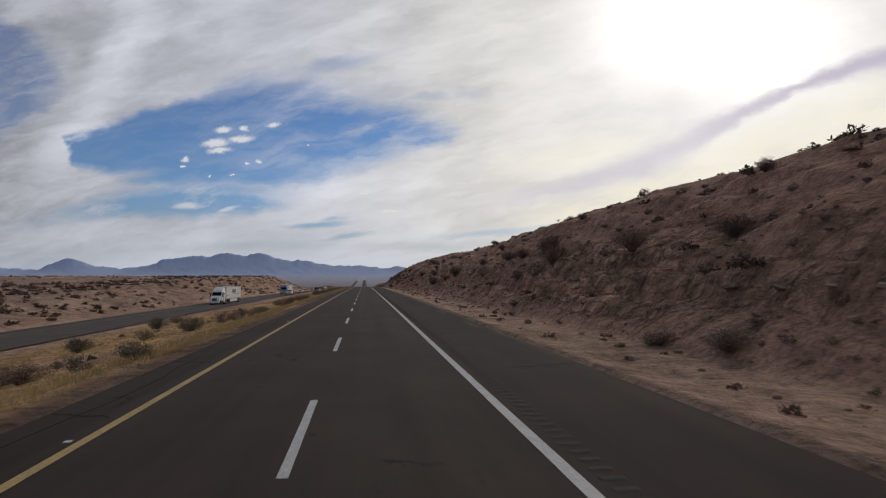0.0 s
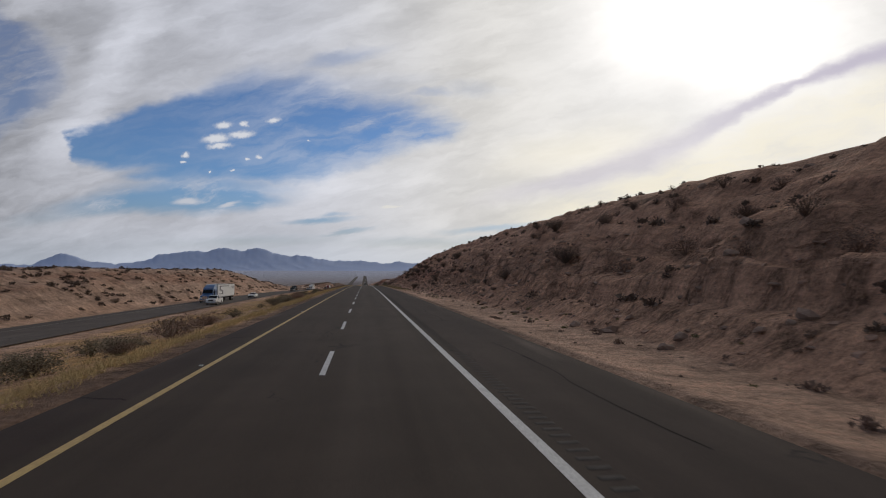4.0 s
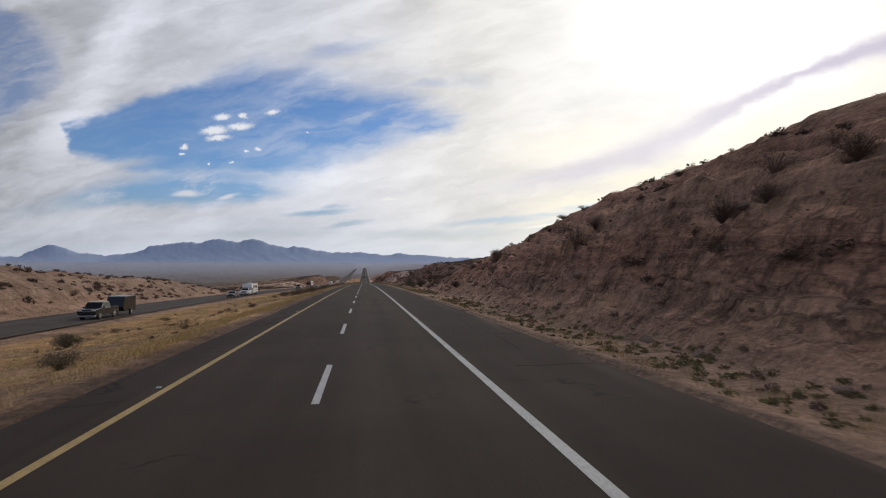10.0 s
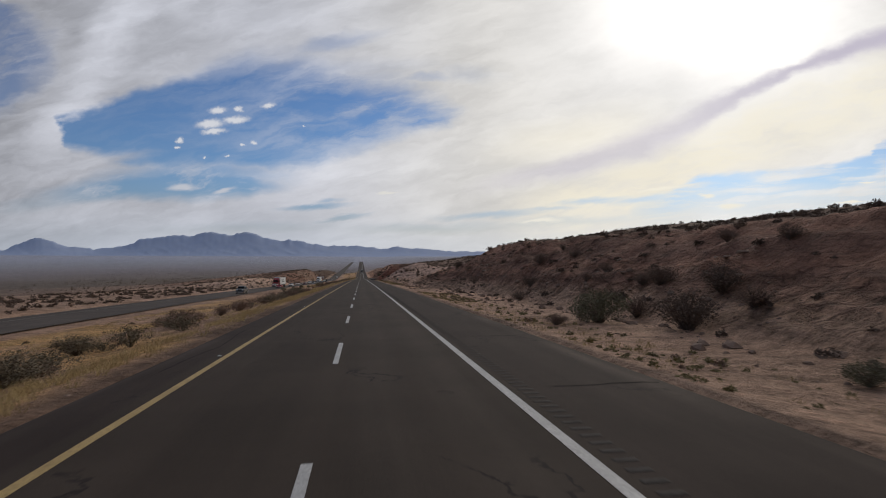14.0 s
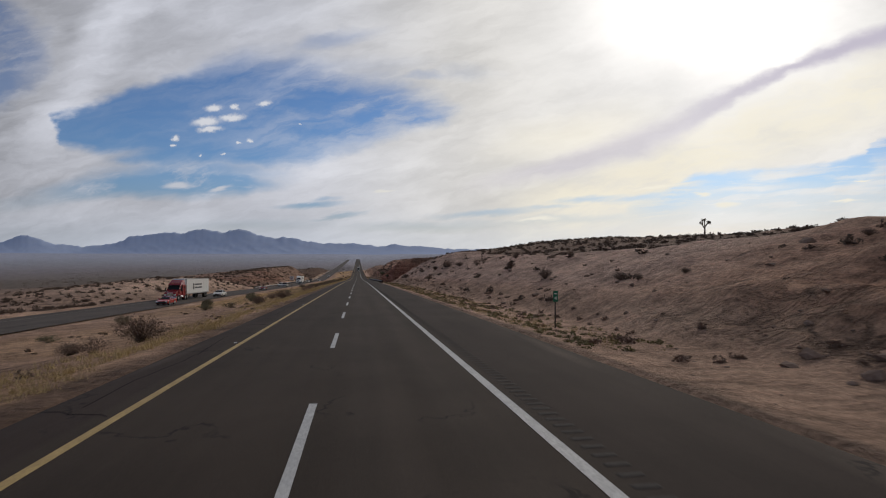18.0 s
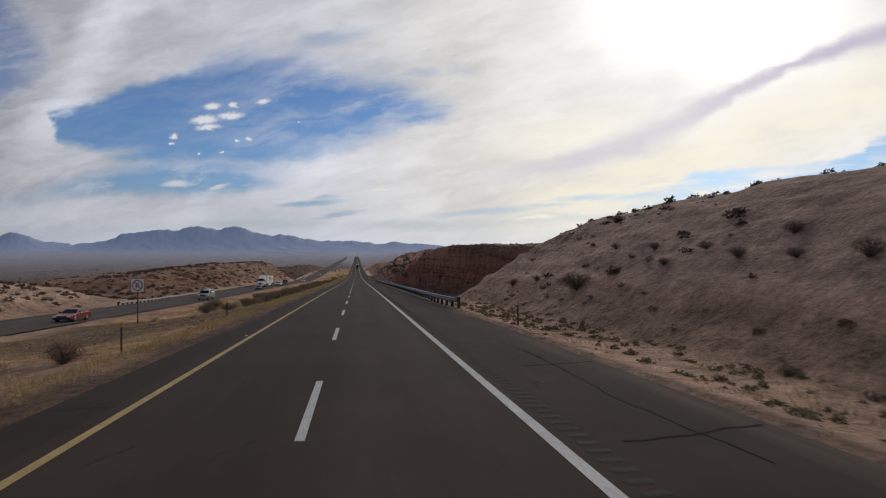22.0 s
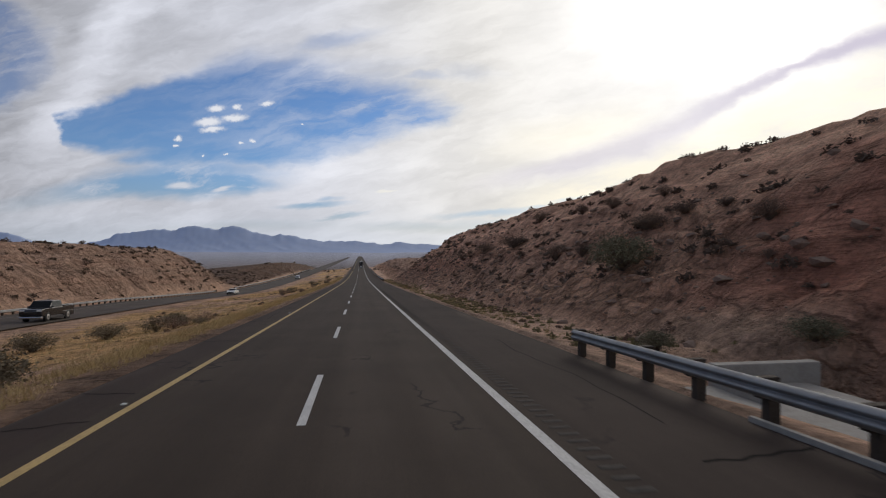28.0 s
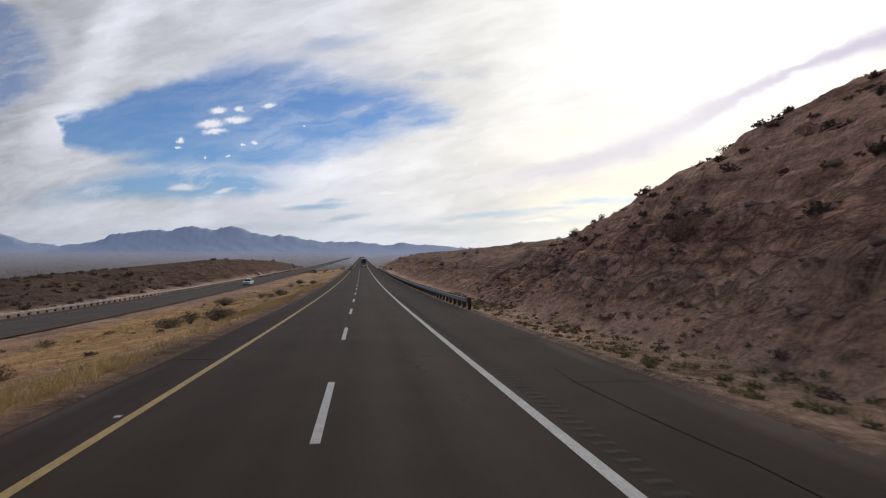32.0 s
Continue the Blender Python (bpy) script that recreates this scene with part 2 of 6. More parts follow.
N.put(N.n("ShaderNodeOutputWorld").inputs["Surface"], mixer.outputs[0])

sun = new("sun", bpy.data.lights.new("sun", "SUN"))
sun.data.energy, sun.data.angle, sun.data.color = 1.0, radians(28), (1.0, 0.90, 0.77)
sun.matrix_world = look(SUN_DIR * 100, (0, 0, 0))

# ---- materials ----


def material(name, base, rough=0.8, metal=0.0, grains=(), bump=0.0, bump_scale=20.0, spec=0.3, attribute=None, per_object=0.0, coords="Object"):
    """A surface with noise grains: (scale, strength, colour) layers over a base colour, and relief."""
    m = bpy.data.materials.new(name)
    m.use_nodes = True
    k = Nodes(m.node_tree)
    sh = m.node_tree.nodes["Principled BSDF"]
    where = k.n("ShaderNodeTexCoord").outputs[coords] if coords != "World" else k.n("ShaderNodeNewGeometry").outputs["Position"]
    col = rgb(*base)
    if attribute:
        at = k.n("ShaderNodeAttribute")
        at.attribute_name = attribute
        col = at.outputs["Color"]
    for scale, strength, tint in grains:
        f, _ = k.noise(where, scale, 6, 0.62)
        f = k.ramp(f, 0.38, 0.66)
        col = k.mix(k.math("MULTIPLY", f, strength), col, rgb(*tint) if tint else rgb(base[0] * .5, base[1] * .5, base[2] * .5))
    if per_object:
        rnd = k.n("ShaderNodeObjectInfo").outputs["Random"]
        f = k.math("ADD", k.math("MULTIPLY", rnd, per_object), 1 - per_object / 2)
        col = k.mix(1.0, col, k.xyz(f, f, f), "MULTIPLY")
    k.put(sh.inputs["Base Color"], col)
    sh.inputs["Roughness"].default_value = rough
    sh.inputs["Metallic"].default_value = metal
    sh.inputs["Specular IOR Level"].default_value = spec
    if bump:
        b = k.n("ShaderNodeBump")
        b.inputs["Strength"].default_value = min(1.0, bump)
        b.inputs["Distance"].default_value = 0.5 / bump_scale
        f, _ = k.noise(where, bump_scale, 8, 0.65)
        k.put(b.inputs["Height"], f)
        k.put(sh.inputs["Normal"], b.outputs[0])
    return m


M_SOIL = bpy.data.materials.new("desert_soil")
M_SOIL.use_nodes = True
k = Nodes(M_SOIL.node_tree)
sh = M_SOIL.node_tree.nodes["Principled BSDF"]
where = k.n("ShaderNodeNewGeometry").outputs["Position"]
at = k.n("ShaderNodeAttribute")
at.attribute_name = "soil"
f1, _ = k.noise(where, 0.11, 5, 0.6)
f2, _ = k.noise(where, 0.9, 7, 0.65)
f3, _ = k.noise(where, 5.0, 8, 0.7)
f4, _ = k.noise(k.scaled(where, .6, 1.1, .8), 1.0, 7, 0.68, 0.3)
f5, _ = k.noise(k.vec("ADD", k.scaled(where, .10, .07, 1.7), k.vec("MULTIPLY", k.noise(where, .35, 3, .5)[1], (0, 0, 1.1))), 1.0, 5, 0.6)
shade = k.math("ADD", k.math("ADD", k.ramp(f1, .3, .7, -.18, .18), k.ramp(f2, .3, .7, -.24, .24)), k.ramp(f3, .3, .7, -.30, .30))
# f4 darkens its low spots too: shade of pits and gullies put into the tone
shade = k.math("ADD", shade, k.math("ADD", k.ramp(f4, .35, .55, -.26, .08), k.ramp(f5, .35, .65, -.18, .12)))
# bedding planes and crumbling joints where the beds are laid bare
sag = k.vec("MULTIPLY", k.noise(where, .05, 3, .5)[1], (0, 0, 3.0))
bed_a, _ = k.noise(k.vec("ADD", k.scaled(where, .02, .02, .62), sag), 1.0, 6, 0.75)
bed_b, _ = k.noise(k.vec("ADD", k.scaled(where, .06, .05, 3.4), sag), 1.0, 4, 0.6)
joint, _ = k.noise(k.scaled(where, .55, .55, .07), 1.0, 5, 0.65)
beds = k.math("ADD", k.math("ADD", k.ramp(bed_a, .36, .60, -.34, .22), k.ramp(bed_b, .36, .54, -.10, .05)), k.ramp(joint, .36, .50, -.14, .04))
shade = k.math("ADD", shade, k.math("MULTIPLY", beds, at.outputs["Alpha"]))
# erosion rills down the slope, their grooves' shade painted in as darker streaks
rill_at = k.vec("ADD", k.scaled(where, .10, .75, .10), k.vec("MULTIPLY", k.noise(where, .16, 4, .6)[1], (0, 3.0, 0)))
rill, _ = k.noise(rill_at, 1.0, 5, 0.62)
crag = k.n("ShaderNodeAttribute")
crag.attribute_name = "crag"
rill_on = k.math("MULTIPLY", k.ramp(rill, .34, .50, -.32, .06), k.math("ADD", k.math("MULTIPLY", crag.outputs["Fac"], .9), .15))
shade = k.math("ADD", shade, rill_on)
shade = k.math("MAXIMUM", k.math("ADD", shade, 1.12), 0.28)
col = k.mix(1.0, at.outputs["Color"], k.xyz(shade, shade, shade), "MULTIPLY")
bent_at = k.vec("ADD", k.scaled(where, .8, .62, 1.15), k.vec("MULTIPLY", k.noise(where, 1.1, 5, .65)[1], (1.1, 1.1, 1.1)))
blocks = k.n("ShaderNodeTexVoronoi")
blocks.feature = "DISTANCE_TO_EDGE"
k.put(blocks.inputs["Vector"], bent_at)
blocks.inputs["Scale"].default_value = 1.0
whole = k.ramp(blocks.outputs["Distance"], 0.0, 0.16)
part_on = k.math("MULTIPLY", crag.outputs["Fac"], k.ramp(f1, .40, .58))
# gaps between blocks are tinted dark brown: crevice shade put into the colour
split = k.math("MULTIPLY", k.math("SUBTRACT", 1.0, k.ramp(blocks.outputs["Distance"], 0.0, 0.07)), part_on)
col = k.mix(k.math("MULTIPLY", split, 0.5), col, rgb(.10, .062, .045))
vor = k.n("ShaderNodeTexVoronoi")
k.put(vor.inputs["Vector"], where)
vor.inputs["Scale"].default_value = 3.2
peb = k.ramp(vor.outputs["Distance"], 0.16, 0.05)
col = k.mix(k.math("MULTIPLY", peb, k.ramp(f2, .45, .6, 0, .55)), col, rgb(.12, .085, .065))
k.put(sh.inputs["Base Color"], col)
sh.inputs["Roughness"].default_value = 0.95
sh.inputs["Specular IOR Level"].default_value = 0.15
b = k.n("ShaderNodeBump")
b.inputs["Strength"].default_value = 0.9
b.inputs["Distance"].default_value = 0.60
hgt = k.math("ADD", k.math("ADD", k.math("MULTIPLY", f2, 1.0), k.math("MULTIPLY", f3, 0.4)), k.math("ADD", k.math("MULTIPLY", f4, 1.2), k.math("MULTIPLY", f5, 0.8)))
hgt = k.math("ADD", hgt, k.math("MULTIPLY", k.math("MULTIPLY", beds, 1.6), at.outputs["Alpha"]))
hgt = k.math("ADD", hgt, k.math("MULTIPLY", k.math("MULTIPLY", whole, 2.3), part_on))
hgt = k.math("ADD", hgt, k.math("MULTIPLY", rill_on, 3.0))
k.put(b.inputs["Height"], hgt)
k.put(sh.inputs["Normal"], b.outputs[0])

M_ASPHALT = bpy.data.materials.new("worn_asphalt")
M_ASPHALT.use_nodes = True
k = Nodes(M_ASPHALT.node_tree)
sh = M_ASPHALT.node_tree.nodes["Principled BSDF"]
where = k.n("ShaderNodeNewGeometry").outputs["Position"]
at = k.n("ShaderNodeAttribute")
at.attribute_name = "soil"
f1, _ = k.noise(k.scaled(where, 1.2, 0.035, 1), 1.0, 5, 0.6)
f2, _ = k.noise(where, 0.25, 5, 0.6)
f3, _ = k.noise(where, 60.0, 4, 0.7)
shade = k.math("ADD", k.math("ADD", k.ramp(f1, .3, .7, -.10, .10), k.ramp(f2, .3, .7, -.12, .12)), k.ramp(f3, .25, .75, -.25, .25))
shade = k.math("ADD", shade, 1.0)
col = k.mix(1.0, at.outputs["Color"], k.xyz(shade, shade, shade), "MULTIPLY")
crk = k.n("ShaderNodeTexVoronoi")
crk.feature = "DISTANCE_TO_EDGE"
k.put(crk.inputs["Vector"], k.vec("ADD", k.scaled(where, .22, .09, .2), k.vec("MULTIPLY", k.noise(where, .8, 4, .6)[1], (.5, .5, 0))))
crk.inputs["Scale"].default_value = 1.0
line = k.math("MULTIPLY", k.ramp(crk.outputs["Distance"], 0.012, 0.003), k.ramp(f2, .52, .6))
col = k.mix(k.math("MULTIPLY", line, 0.7), col, rgb(.012, .011, .011))
k.put(sh.inputs["Base Color"], col)
sh.inputs["Roughness"].default_value = 0.9
sh.inputs["Specular IOR Level"].default_value = 0.10
b = k.n("ShaderNodeBump")
b.inputs["Strength"].default_value = 0.4
b.inputs["Distance"].default_value = 0.01
k.put(b.inputs["Height"], f3)
k.put(sh.inputs["Normal"], b.outputs[0])

M_WHITE_LINE = material("white_road_paint", (.62, .61, .58), .7, grains=[(2.0, .35, (.35, .34, .33)), (25.0, .5, (.22, .21, .2))], coords="World")
M_YELLOW_LINE = material("yellow_road_paint", (.56, .39, .15), .7, grains=[(1.2, .4, (.3, .2, .07)), (25.0, .5, (.16, .11, .05))], coords="World")
M_WORN_LINE = material("worn_white_road_paint", (.30, .28, .26), .8, grains=[(1.5, .7, (.12, .10, .09)), (25.0, .5, (.15, .14, .13))], coords="World")
M_WORN_YELLOW = material("worn_yellow_road_paint", (.26, .19, .08), .8, grains=[(1.5, .7, (.11, .085, .06)), (25.0, .5, (.14, .11, .07))], coords="World")
# the blue haze over the far rock is mixed into its base colour
M_ROCKFAR = material("haze_tinted_rock", (.44, .52, .70), .95, grains=[(.0035, .45, (.37, .45, .64)), (.015, .3, (.52, .56, .68))], spec=0.05, coords="World")

# ---- ground ----


def lattice(ix, iy, seed):
    """A repeatable random number for each lattice point."""
    h = (ix.astype(np.int64) * 374761393 + iy.astype(np.int64) * 668265263 + seed * 974634777) & 0xFFFFFFFF
    h = ((h ^ (h >> 13)) * 1274126177) & 0xFFFFFFFF
    return ((h ^ (h >> 16)) & 0xFFFF) / 65535.0


def value_noise(x, y, seed=0):
    x0, y0 = np.floor(x), np.floor(y)
    fx, fy = x - x0, y - y0
    fx, fy = fx * fx * (3 - 2 * fx), fy * fy * (3 - 2 * fy)
    a, b = lattice(x0, y0, seed), lattice(x0 + 1, y0, seed)
    c, d = lattice(x0, y0 + 1, seed), lattice(x0 + 1, y0 + 1, seed)
    return (a * (1 - fx) + b * fx) * (1 - fy) + (c * (1 - fx) + d * fx) * fy - 0.5


def fbm(x, y, octaves=4, seed=0):
    out, amp = 0.0, 1.0
    for i in range(octaves):
        out = out + amp * value_noise(x * 2 ** i, y * 2 ** i, seed + i)
        amp *= 0.5
    return out


def step(v, a, b):
    u = np.clip((v - a) / (b - a), 0, 1)
    return u * u * (3 - 2 * u)


def table(y, rows):
    return np.interp(y, [r[0] for r in rows], [r[1] for r in rows])


# crest of the cutting on the right over the road, 30 m to the side
CREST_R = [(-80, 10.6), (20, 11.2), (70, 11.3), (112, 10.6), (140, 10.4), (170, 11.4), (232, 12.2), (256, 12.3), (288, 12.6), (315, 12.6), (340, 11.6),
           (358, 10.3), (372, 9.0), (390, 6.8), (432, 6.2), (455, 6.7), (498, 8.0), (512, 8.5), (521, 7.7), (531, 6.2), (543, 5.3), (560, 4.7), (575, 4.8), (600, 5.2),
           (635, 6.3), (655, 7.9), (680, 8.9), (700, 9.0), (712, 9.6), (800, 11.0), (838, 10.9), (852, 11.6), (868, 12.6), (885, 12.2), (905, 12.9),
           (940, 13.5), (962, 13.8), (978, 13.5), (991, 10.8), (1005, 7.2), (1040, 7.0), (1300, 7.0), (6000, 7.0)]
TOE_R = [(-80, 11.3), (180, 11.3), (250, 11.0), (330, 10.6), (380, 11.0), (410, 14.5), (470, 15.5), (510, 12.5), (560, 11.5), (620, 11.2), (700, 10.5),
         (840, 11.0), (900, 10.2), (1000, 10.5), (1300, 12)]
# land left of the far carriageway over the road, 55 m to the side
CREST_L = [(-80, -.5), (96, -.3), (130, 1.3), (186, 2.2), (225, 4.4), (290, 5.3), (330, 6.3), (352, 6.1), (368, 5.2), (392, 3.4), (425, 2.2),
           (452, 1.8), (475, -1.0), (520, -2.4), (575, -1.6), (590, -1.6), (615, -3.6), (640, -2.2), (670, .6), (695, 1.7), (725, 1.7), (745, 1.0),
           (765, -2.6), (785, 1.4), (825, 4.5), (880, 7.2), (918, 7.9), (952, 8.9), (990, 9.4), (1006, 6.8), (1025, -1.0), (1052, .4), (1090, 2.0), (1170, 4.0),
           (1300, 5.0), (6000, 5.0)]
FAR_X = [(-80, -32.5), (640, -32.5), (760, -32.2), (850, -32.0), (6000, -32.0)]
FAR_Z = [(-80, -3.2), (130, -3.1), (240, -2.9), (360, -2.45), (440, -2.25), (640, -2.36), (760, -2.5), (840, -1.86), (920, -1.9), (975, -2.7), (1100, -2.6), (6000, -2.0)]
# rim of the washed-out bowl beside the guard rail
RIM = [(700, 24), (708, 36), (722, 47), (745, 51), (770, 47), (790, 39), (812, 29), (828, 20), (838, 12.5), (842, 9.0)]


def in_bowl(y):
    return (y > 700) & (y < 842)


def land(x, y):
    """Height of the natural ground, without the roads' beds."""
    road_z = zr(y)
    # right
    wob = fbm(y / 22.0, x * 0 + 3.3, 3, 5)
    crest, toe = table(y, CREST_R), table(y, TOE_R) + wob * 1.2
    u = np.clip((x - toe) / (30.0 - toe), 0, 1)
    rise = crest * (0.35 * u + 0.65 * np.sin(u * np.pi / 2)) + 0.03 * np.clip(x - 30, 0, 250) + 2.6 * step(x, 30, 64) * step(y, 380, 420) * (1 - step(y, 690, 720))
    slope_zone = step(u, 0.02, 0.2) * (1 - step(u, 0.82, 1.0))
    soft = 1 - 0.7 * step(y, 535, 552) * (1 - step(y, 690, 706))
    gully = (np.abs(fbm(y / 7.0 + x * 0.06, x / 18.0, 4, 11)) * -1.7 + np.abs(fbm(y / 2.1 + x * .1, x / 6.0, 3, 21)) * -1.0 * (1.3 - u)) * soft
    fold = step(y, 380, 405) * (1 - step(y, 520, 540))
    gully = gully - fold * 3.0 * (np.abs(fbm(y / 17.0 + x * .045, x / 45.0, 3, 15)) - .12) * step(u, 0.0, .5)
    ledge = (fbm(y / 30.0, x / 2.2, 4, 31) * 0.7 + 0.9 * np.abs(fbm(y / 12.0, x / 1.7, 3, 33)) * (1 - step(u, .3, .6))) * soft
    right = rise + slope_zone * (gully + ledge + 0.35) + 0.5 * fbm(x / 9.0, y / 9.0, 4, 41) * step(x, 8, 14) + 0.10 * fbm(x / 1.2, y / 1.2, 3, 43) * step(x, 7.2, 9)
    shelf = step(y, 225, 262) * (1 - step(y, 372, 392)) + .7 * step(y, 890, 915) * (1 - step(y, 990, 1010))
    q = rise / (1.6 - .45 * shelf) + 1.1 * fbm(y / 11.0, x / 11.0, 3, 35) + .35 * shelf * fbm(y / 1.6, x / 3.0, 3, 37)
    tooth = q - np.floor(q)
    right = right + (step(tooth, .5, .95) - tooth) * (1.15 + .55 * shelf) * step(u, .03, .12) * (1 - step(u, .55, .85)) * soft * (0.35 + 0.65 * step(fbm(y / 40.0, x * 0, 2, 36), -.2, .2))
    low = -0.22 * step(x, 6.4, 9.0) * (1 - u)
    right = right + low
    rim = table(y, RIM) + (6.5 * fbm(y / 16.0, x / 30.0, 2, 51) + 1.6 * np.abs(fbm(y / 9.0, x / 14.0, 2, 52))) * step(y, 842, 825)
    rim = rim + 1.6 * (step(fbm(y / 11.0, x / 40.0, 2, 54), -.1, .1) - .5) * step(y, 842, 825)
    inside = in_bowl(y) * (0.72 * step(rim - x, 0.0, 3.2) + 0.28 * step(rim - x, 2.5, 12.0))
    inside = inside * step(y, 700, 708)
    floor_b = (-5.2 - 3.0 * step(y, 728, 752)) * step(x, 7.2, 15.0) + 0.9 * fbm(x / 7.0, y / 7.0, 4, 61) + 2.6 * step(rim - x, 14.0, 4.0) * step(x, 10, 16) + 1.3 * step(y, 735, 712) * step(x, 10, 22) + 6.0 * step(rim - x, 24.0, 3.0) * step(y, 790, 755) * step(x, 12, 24)
    wall_top = 8.3 + 2.85 * step(y, 757, 812) + 0.012 * np.clip(x - 20, 0, 30) + 0.045 * np.clip(x - 46, 0, 160) + 0.3 * fbm(x / 10.0, y / 10.0, 4, 62)
    wall_top = wall_top * step(x, 9.0, 15.0) * step(y, 832, 806) + (rise + slope_zone * (gully + ledge + 0.35)) * step(y, 806, 832)
    bowl_h = floor_b * inside + (1 - inside) * np.where(y < 712, np.maximum(rise, wall_top * step(x, 30, 45)), wall_top)
    bowl_w = step(y, 698, 706) * (1 - step(y, 838, 846)) * step(x, 6.5, 9.5)
    right = right * (1 - bowl_w) + bowl_h * bowl_w
    # left
    fx, fz = table(y, FAR_X), table(y, FAR_Z)
    toe_l = fx - 9.0 + 1.5 * fbm(y / 25.0, x * 0 + 9.1, 3, 71)
    v = np.clip((toe_l - x) / 15.0, 0, 1)
    crest_l = table(y, CREST_L)
    lrise = fz + (crest_l - fz) * (0.35 * v + 0.65 * np.sin(v * np.pi / 2))
    lz = step(v, 0.02, 0.25) * (1 - step(v, 0.85, 1.0)) * step(np.abs(crest_l - fz), 1.5, 5.0)
    lgully = np.abs(fbm(y / 6.0, x / 14.0, 4, 81)) * (-2.4 - 2.0 * step(y, 760, 790)) + fbm(y / 25.0, x / 2.4, 3, 82) * 0.7 + 0.4
    left = lrise + lz * lgully + (0.25 + 0.35 * step(-x, 45, 60)) * fbm(x / 8.0, y / 8.0, 4, 91) * step(-x, 36, 44)
    left = left - 0.10 * np.clip(-x - 58, 0, 130) * step(y, 520, 640)
    # median between the carriageways
    m = np.clip((-x - 7.0) / (-(fx + 4.6) - 7.0), 0, 1)
    median = -0.04 - 0.11 * step(-x, 6.0, 8.0) + (fz + 0.15) * m - 0.5 * np.sin(m * np.pi) + 0.25 * fbm(x / 4.0, y / 6.0, 4, 95) * step(-x, 8, 11) + 0.08 * fbm(x / .8, y / .8, 2, 96) * step(-x, 7, 8.5)
    left = np.where(x > fx + 4.6, median, np.where(x > fx - 8.5, fz - 0.12, left))
    h = np.where(x > 0, right, left)
    z = road_z + h
    # the land falls away to a wide basin ahead on the left
    ahead = y - 0.35 * x
    far = step(ahead, 1150, 1900)
    basin = np.interp(ahead, [1100, 2000, 3000, 4200, 6500], [-44.0, -64.0, -50.0, -22.0, -8.0])
    away_l = step(-x, 90, 700)
    w_far = far * step(x, 420, -60)
    z = (z - 16.0 * away_l * step(y, -200, 1200)) * (1 - w_far) + basin * w_far
    z = z + 3.0 * step(np.abs(x), 130, 400) * fbm(x / 130.0, y / 130.0, 4, 99)
    z = z - 0.3 * step(6.55 - x, 0.0, .2) * step(x, -5.72, -5.5)
    return z


def spans(*rows):
    out = []
    for a, b, d in rows:
        out.extend(np.arange(a, b - 1e-6, d))
    return out


XS = np.array(spans((-6200, -1200, 420), (-1200, -300, 110), (-300, -110, 22), (-110, -70, 4), (-70, -37, 1.0), (-37, -17.4, 0.95), (-17.4, -6.6, .8))
              + [-6.6, -6.1, -5.8, -5.5, 0, 6.0, 6.4] + spans((6.9, 34, .42), (34, 54, .5), (54, 64, 1.0), (64, 120, 4), (120, 320, 20), (320, 1200, 110), (1200, 6200, 420)) + [6200])
YS = np.array(spans((-900, -60, 60), (-60, -12, 4), (-12, 1010, 1.15), (1010, 1200, 2.5), (1200, 1500, 12), (1500, 3000, 60), (3000, 6200, 160)))


def sheet(name, xs, ys, height, mat, colour=None):
    """A grid of ground over xs and ys."""
    X, Y = np.meshgrid(xs, ys)
    Z = height(X, Y)
    nx, ny = len(xs), len(ys)
    i = (np.arange(ny - 1)[:, None] * nx + np.arange(nx - 1)[None, :]).ravel()
    faces = np.stack([i, i + 1, i + 1 + nx, i + nx], 1)
    me = bpy.data.meshes.new(name)
    me.vertices.add(nx * ny)
    me.vertices.foreach_set("co", np.stack([X, Y, Z], 2).astype(np.float32).ravel())
    me.loops.add(faces.size)
    me.loops.foreach_set("vertex_index", faces.astype(np.int32).ravel())
    me.polygons.add(len(faces))
    me.polygons.foreach_set("loop_start", np.arange(0, faces.size, 4, dtype=np.int32))
    me.update(calc_edges=True)
    me.polygons.foreach_set("use_smooth", np.ones(len(faces), dtype=bool))
    if colour is not None:
        c = colour(X, Y, Z)
        if c.shape[-1] == 5:
            crag = me.attributes.new("crag", "FLOAT", "POINT")
            crag.data.foreach_set("value", c[..., 4].astype(np.float32).ravel())
        at = me.color_attributes.new("soil", "FLOAT_COLOR", "POINT")
        at.data.foreach_set("color", (c[..., :4] if c.shape[-1] > 3 else np.concatenate([c, np.ones(c.shape[:2] + (1,))], 2)).reshape(-1, 4).astype(np.float32).ravel())
    me.materials.append(mat)
    return new(name, me)


def blend(c, d, w):
    return c * (1 - w[..., None]) + np.array(d) * w[..., None]


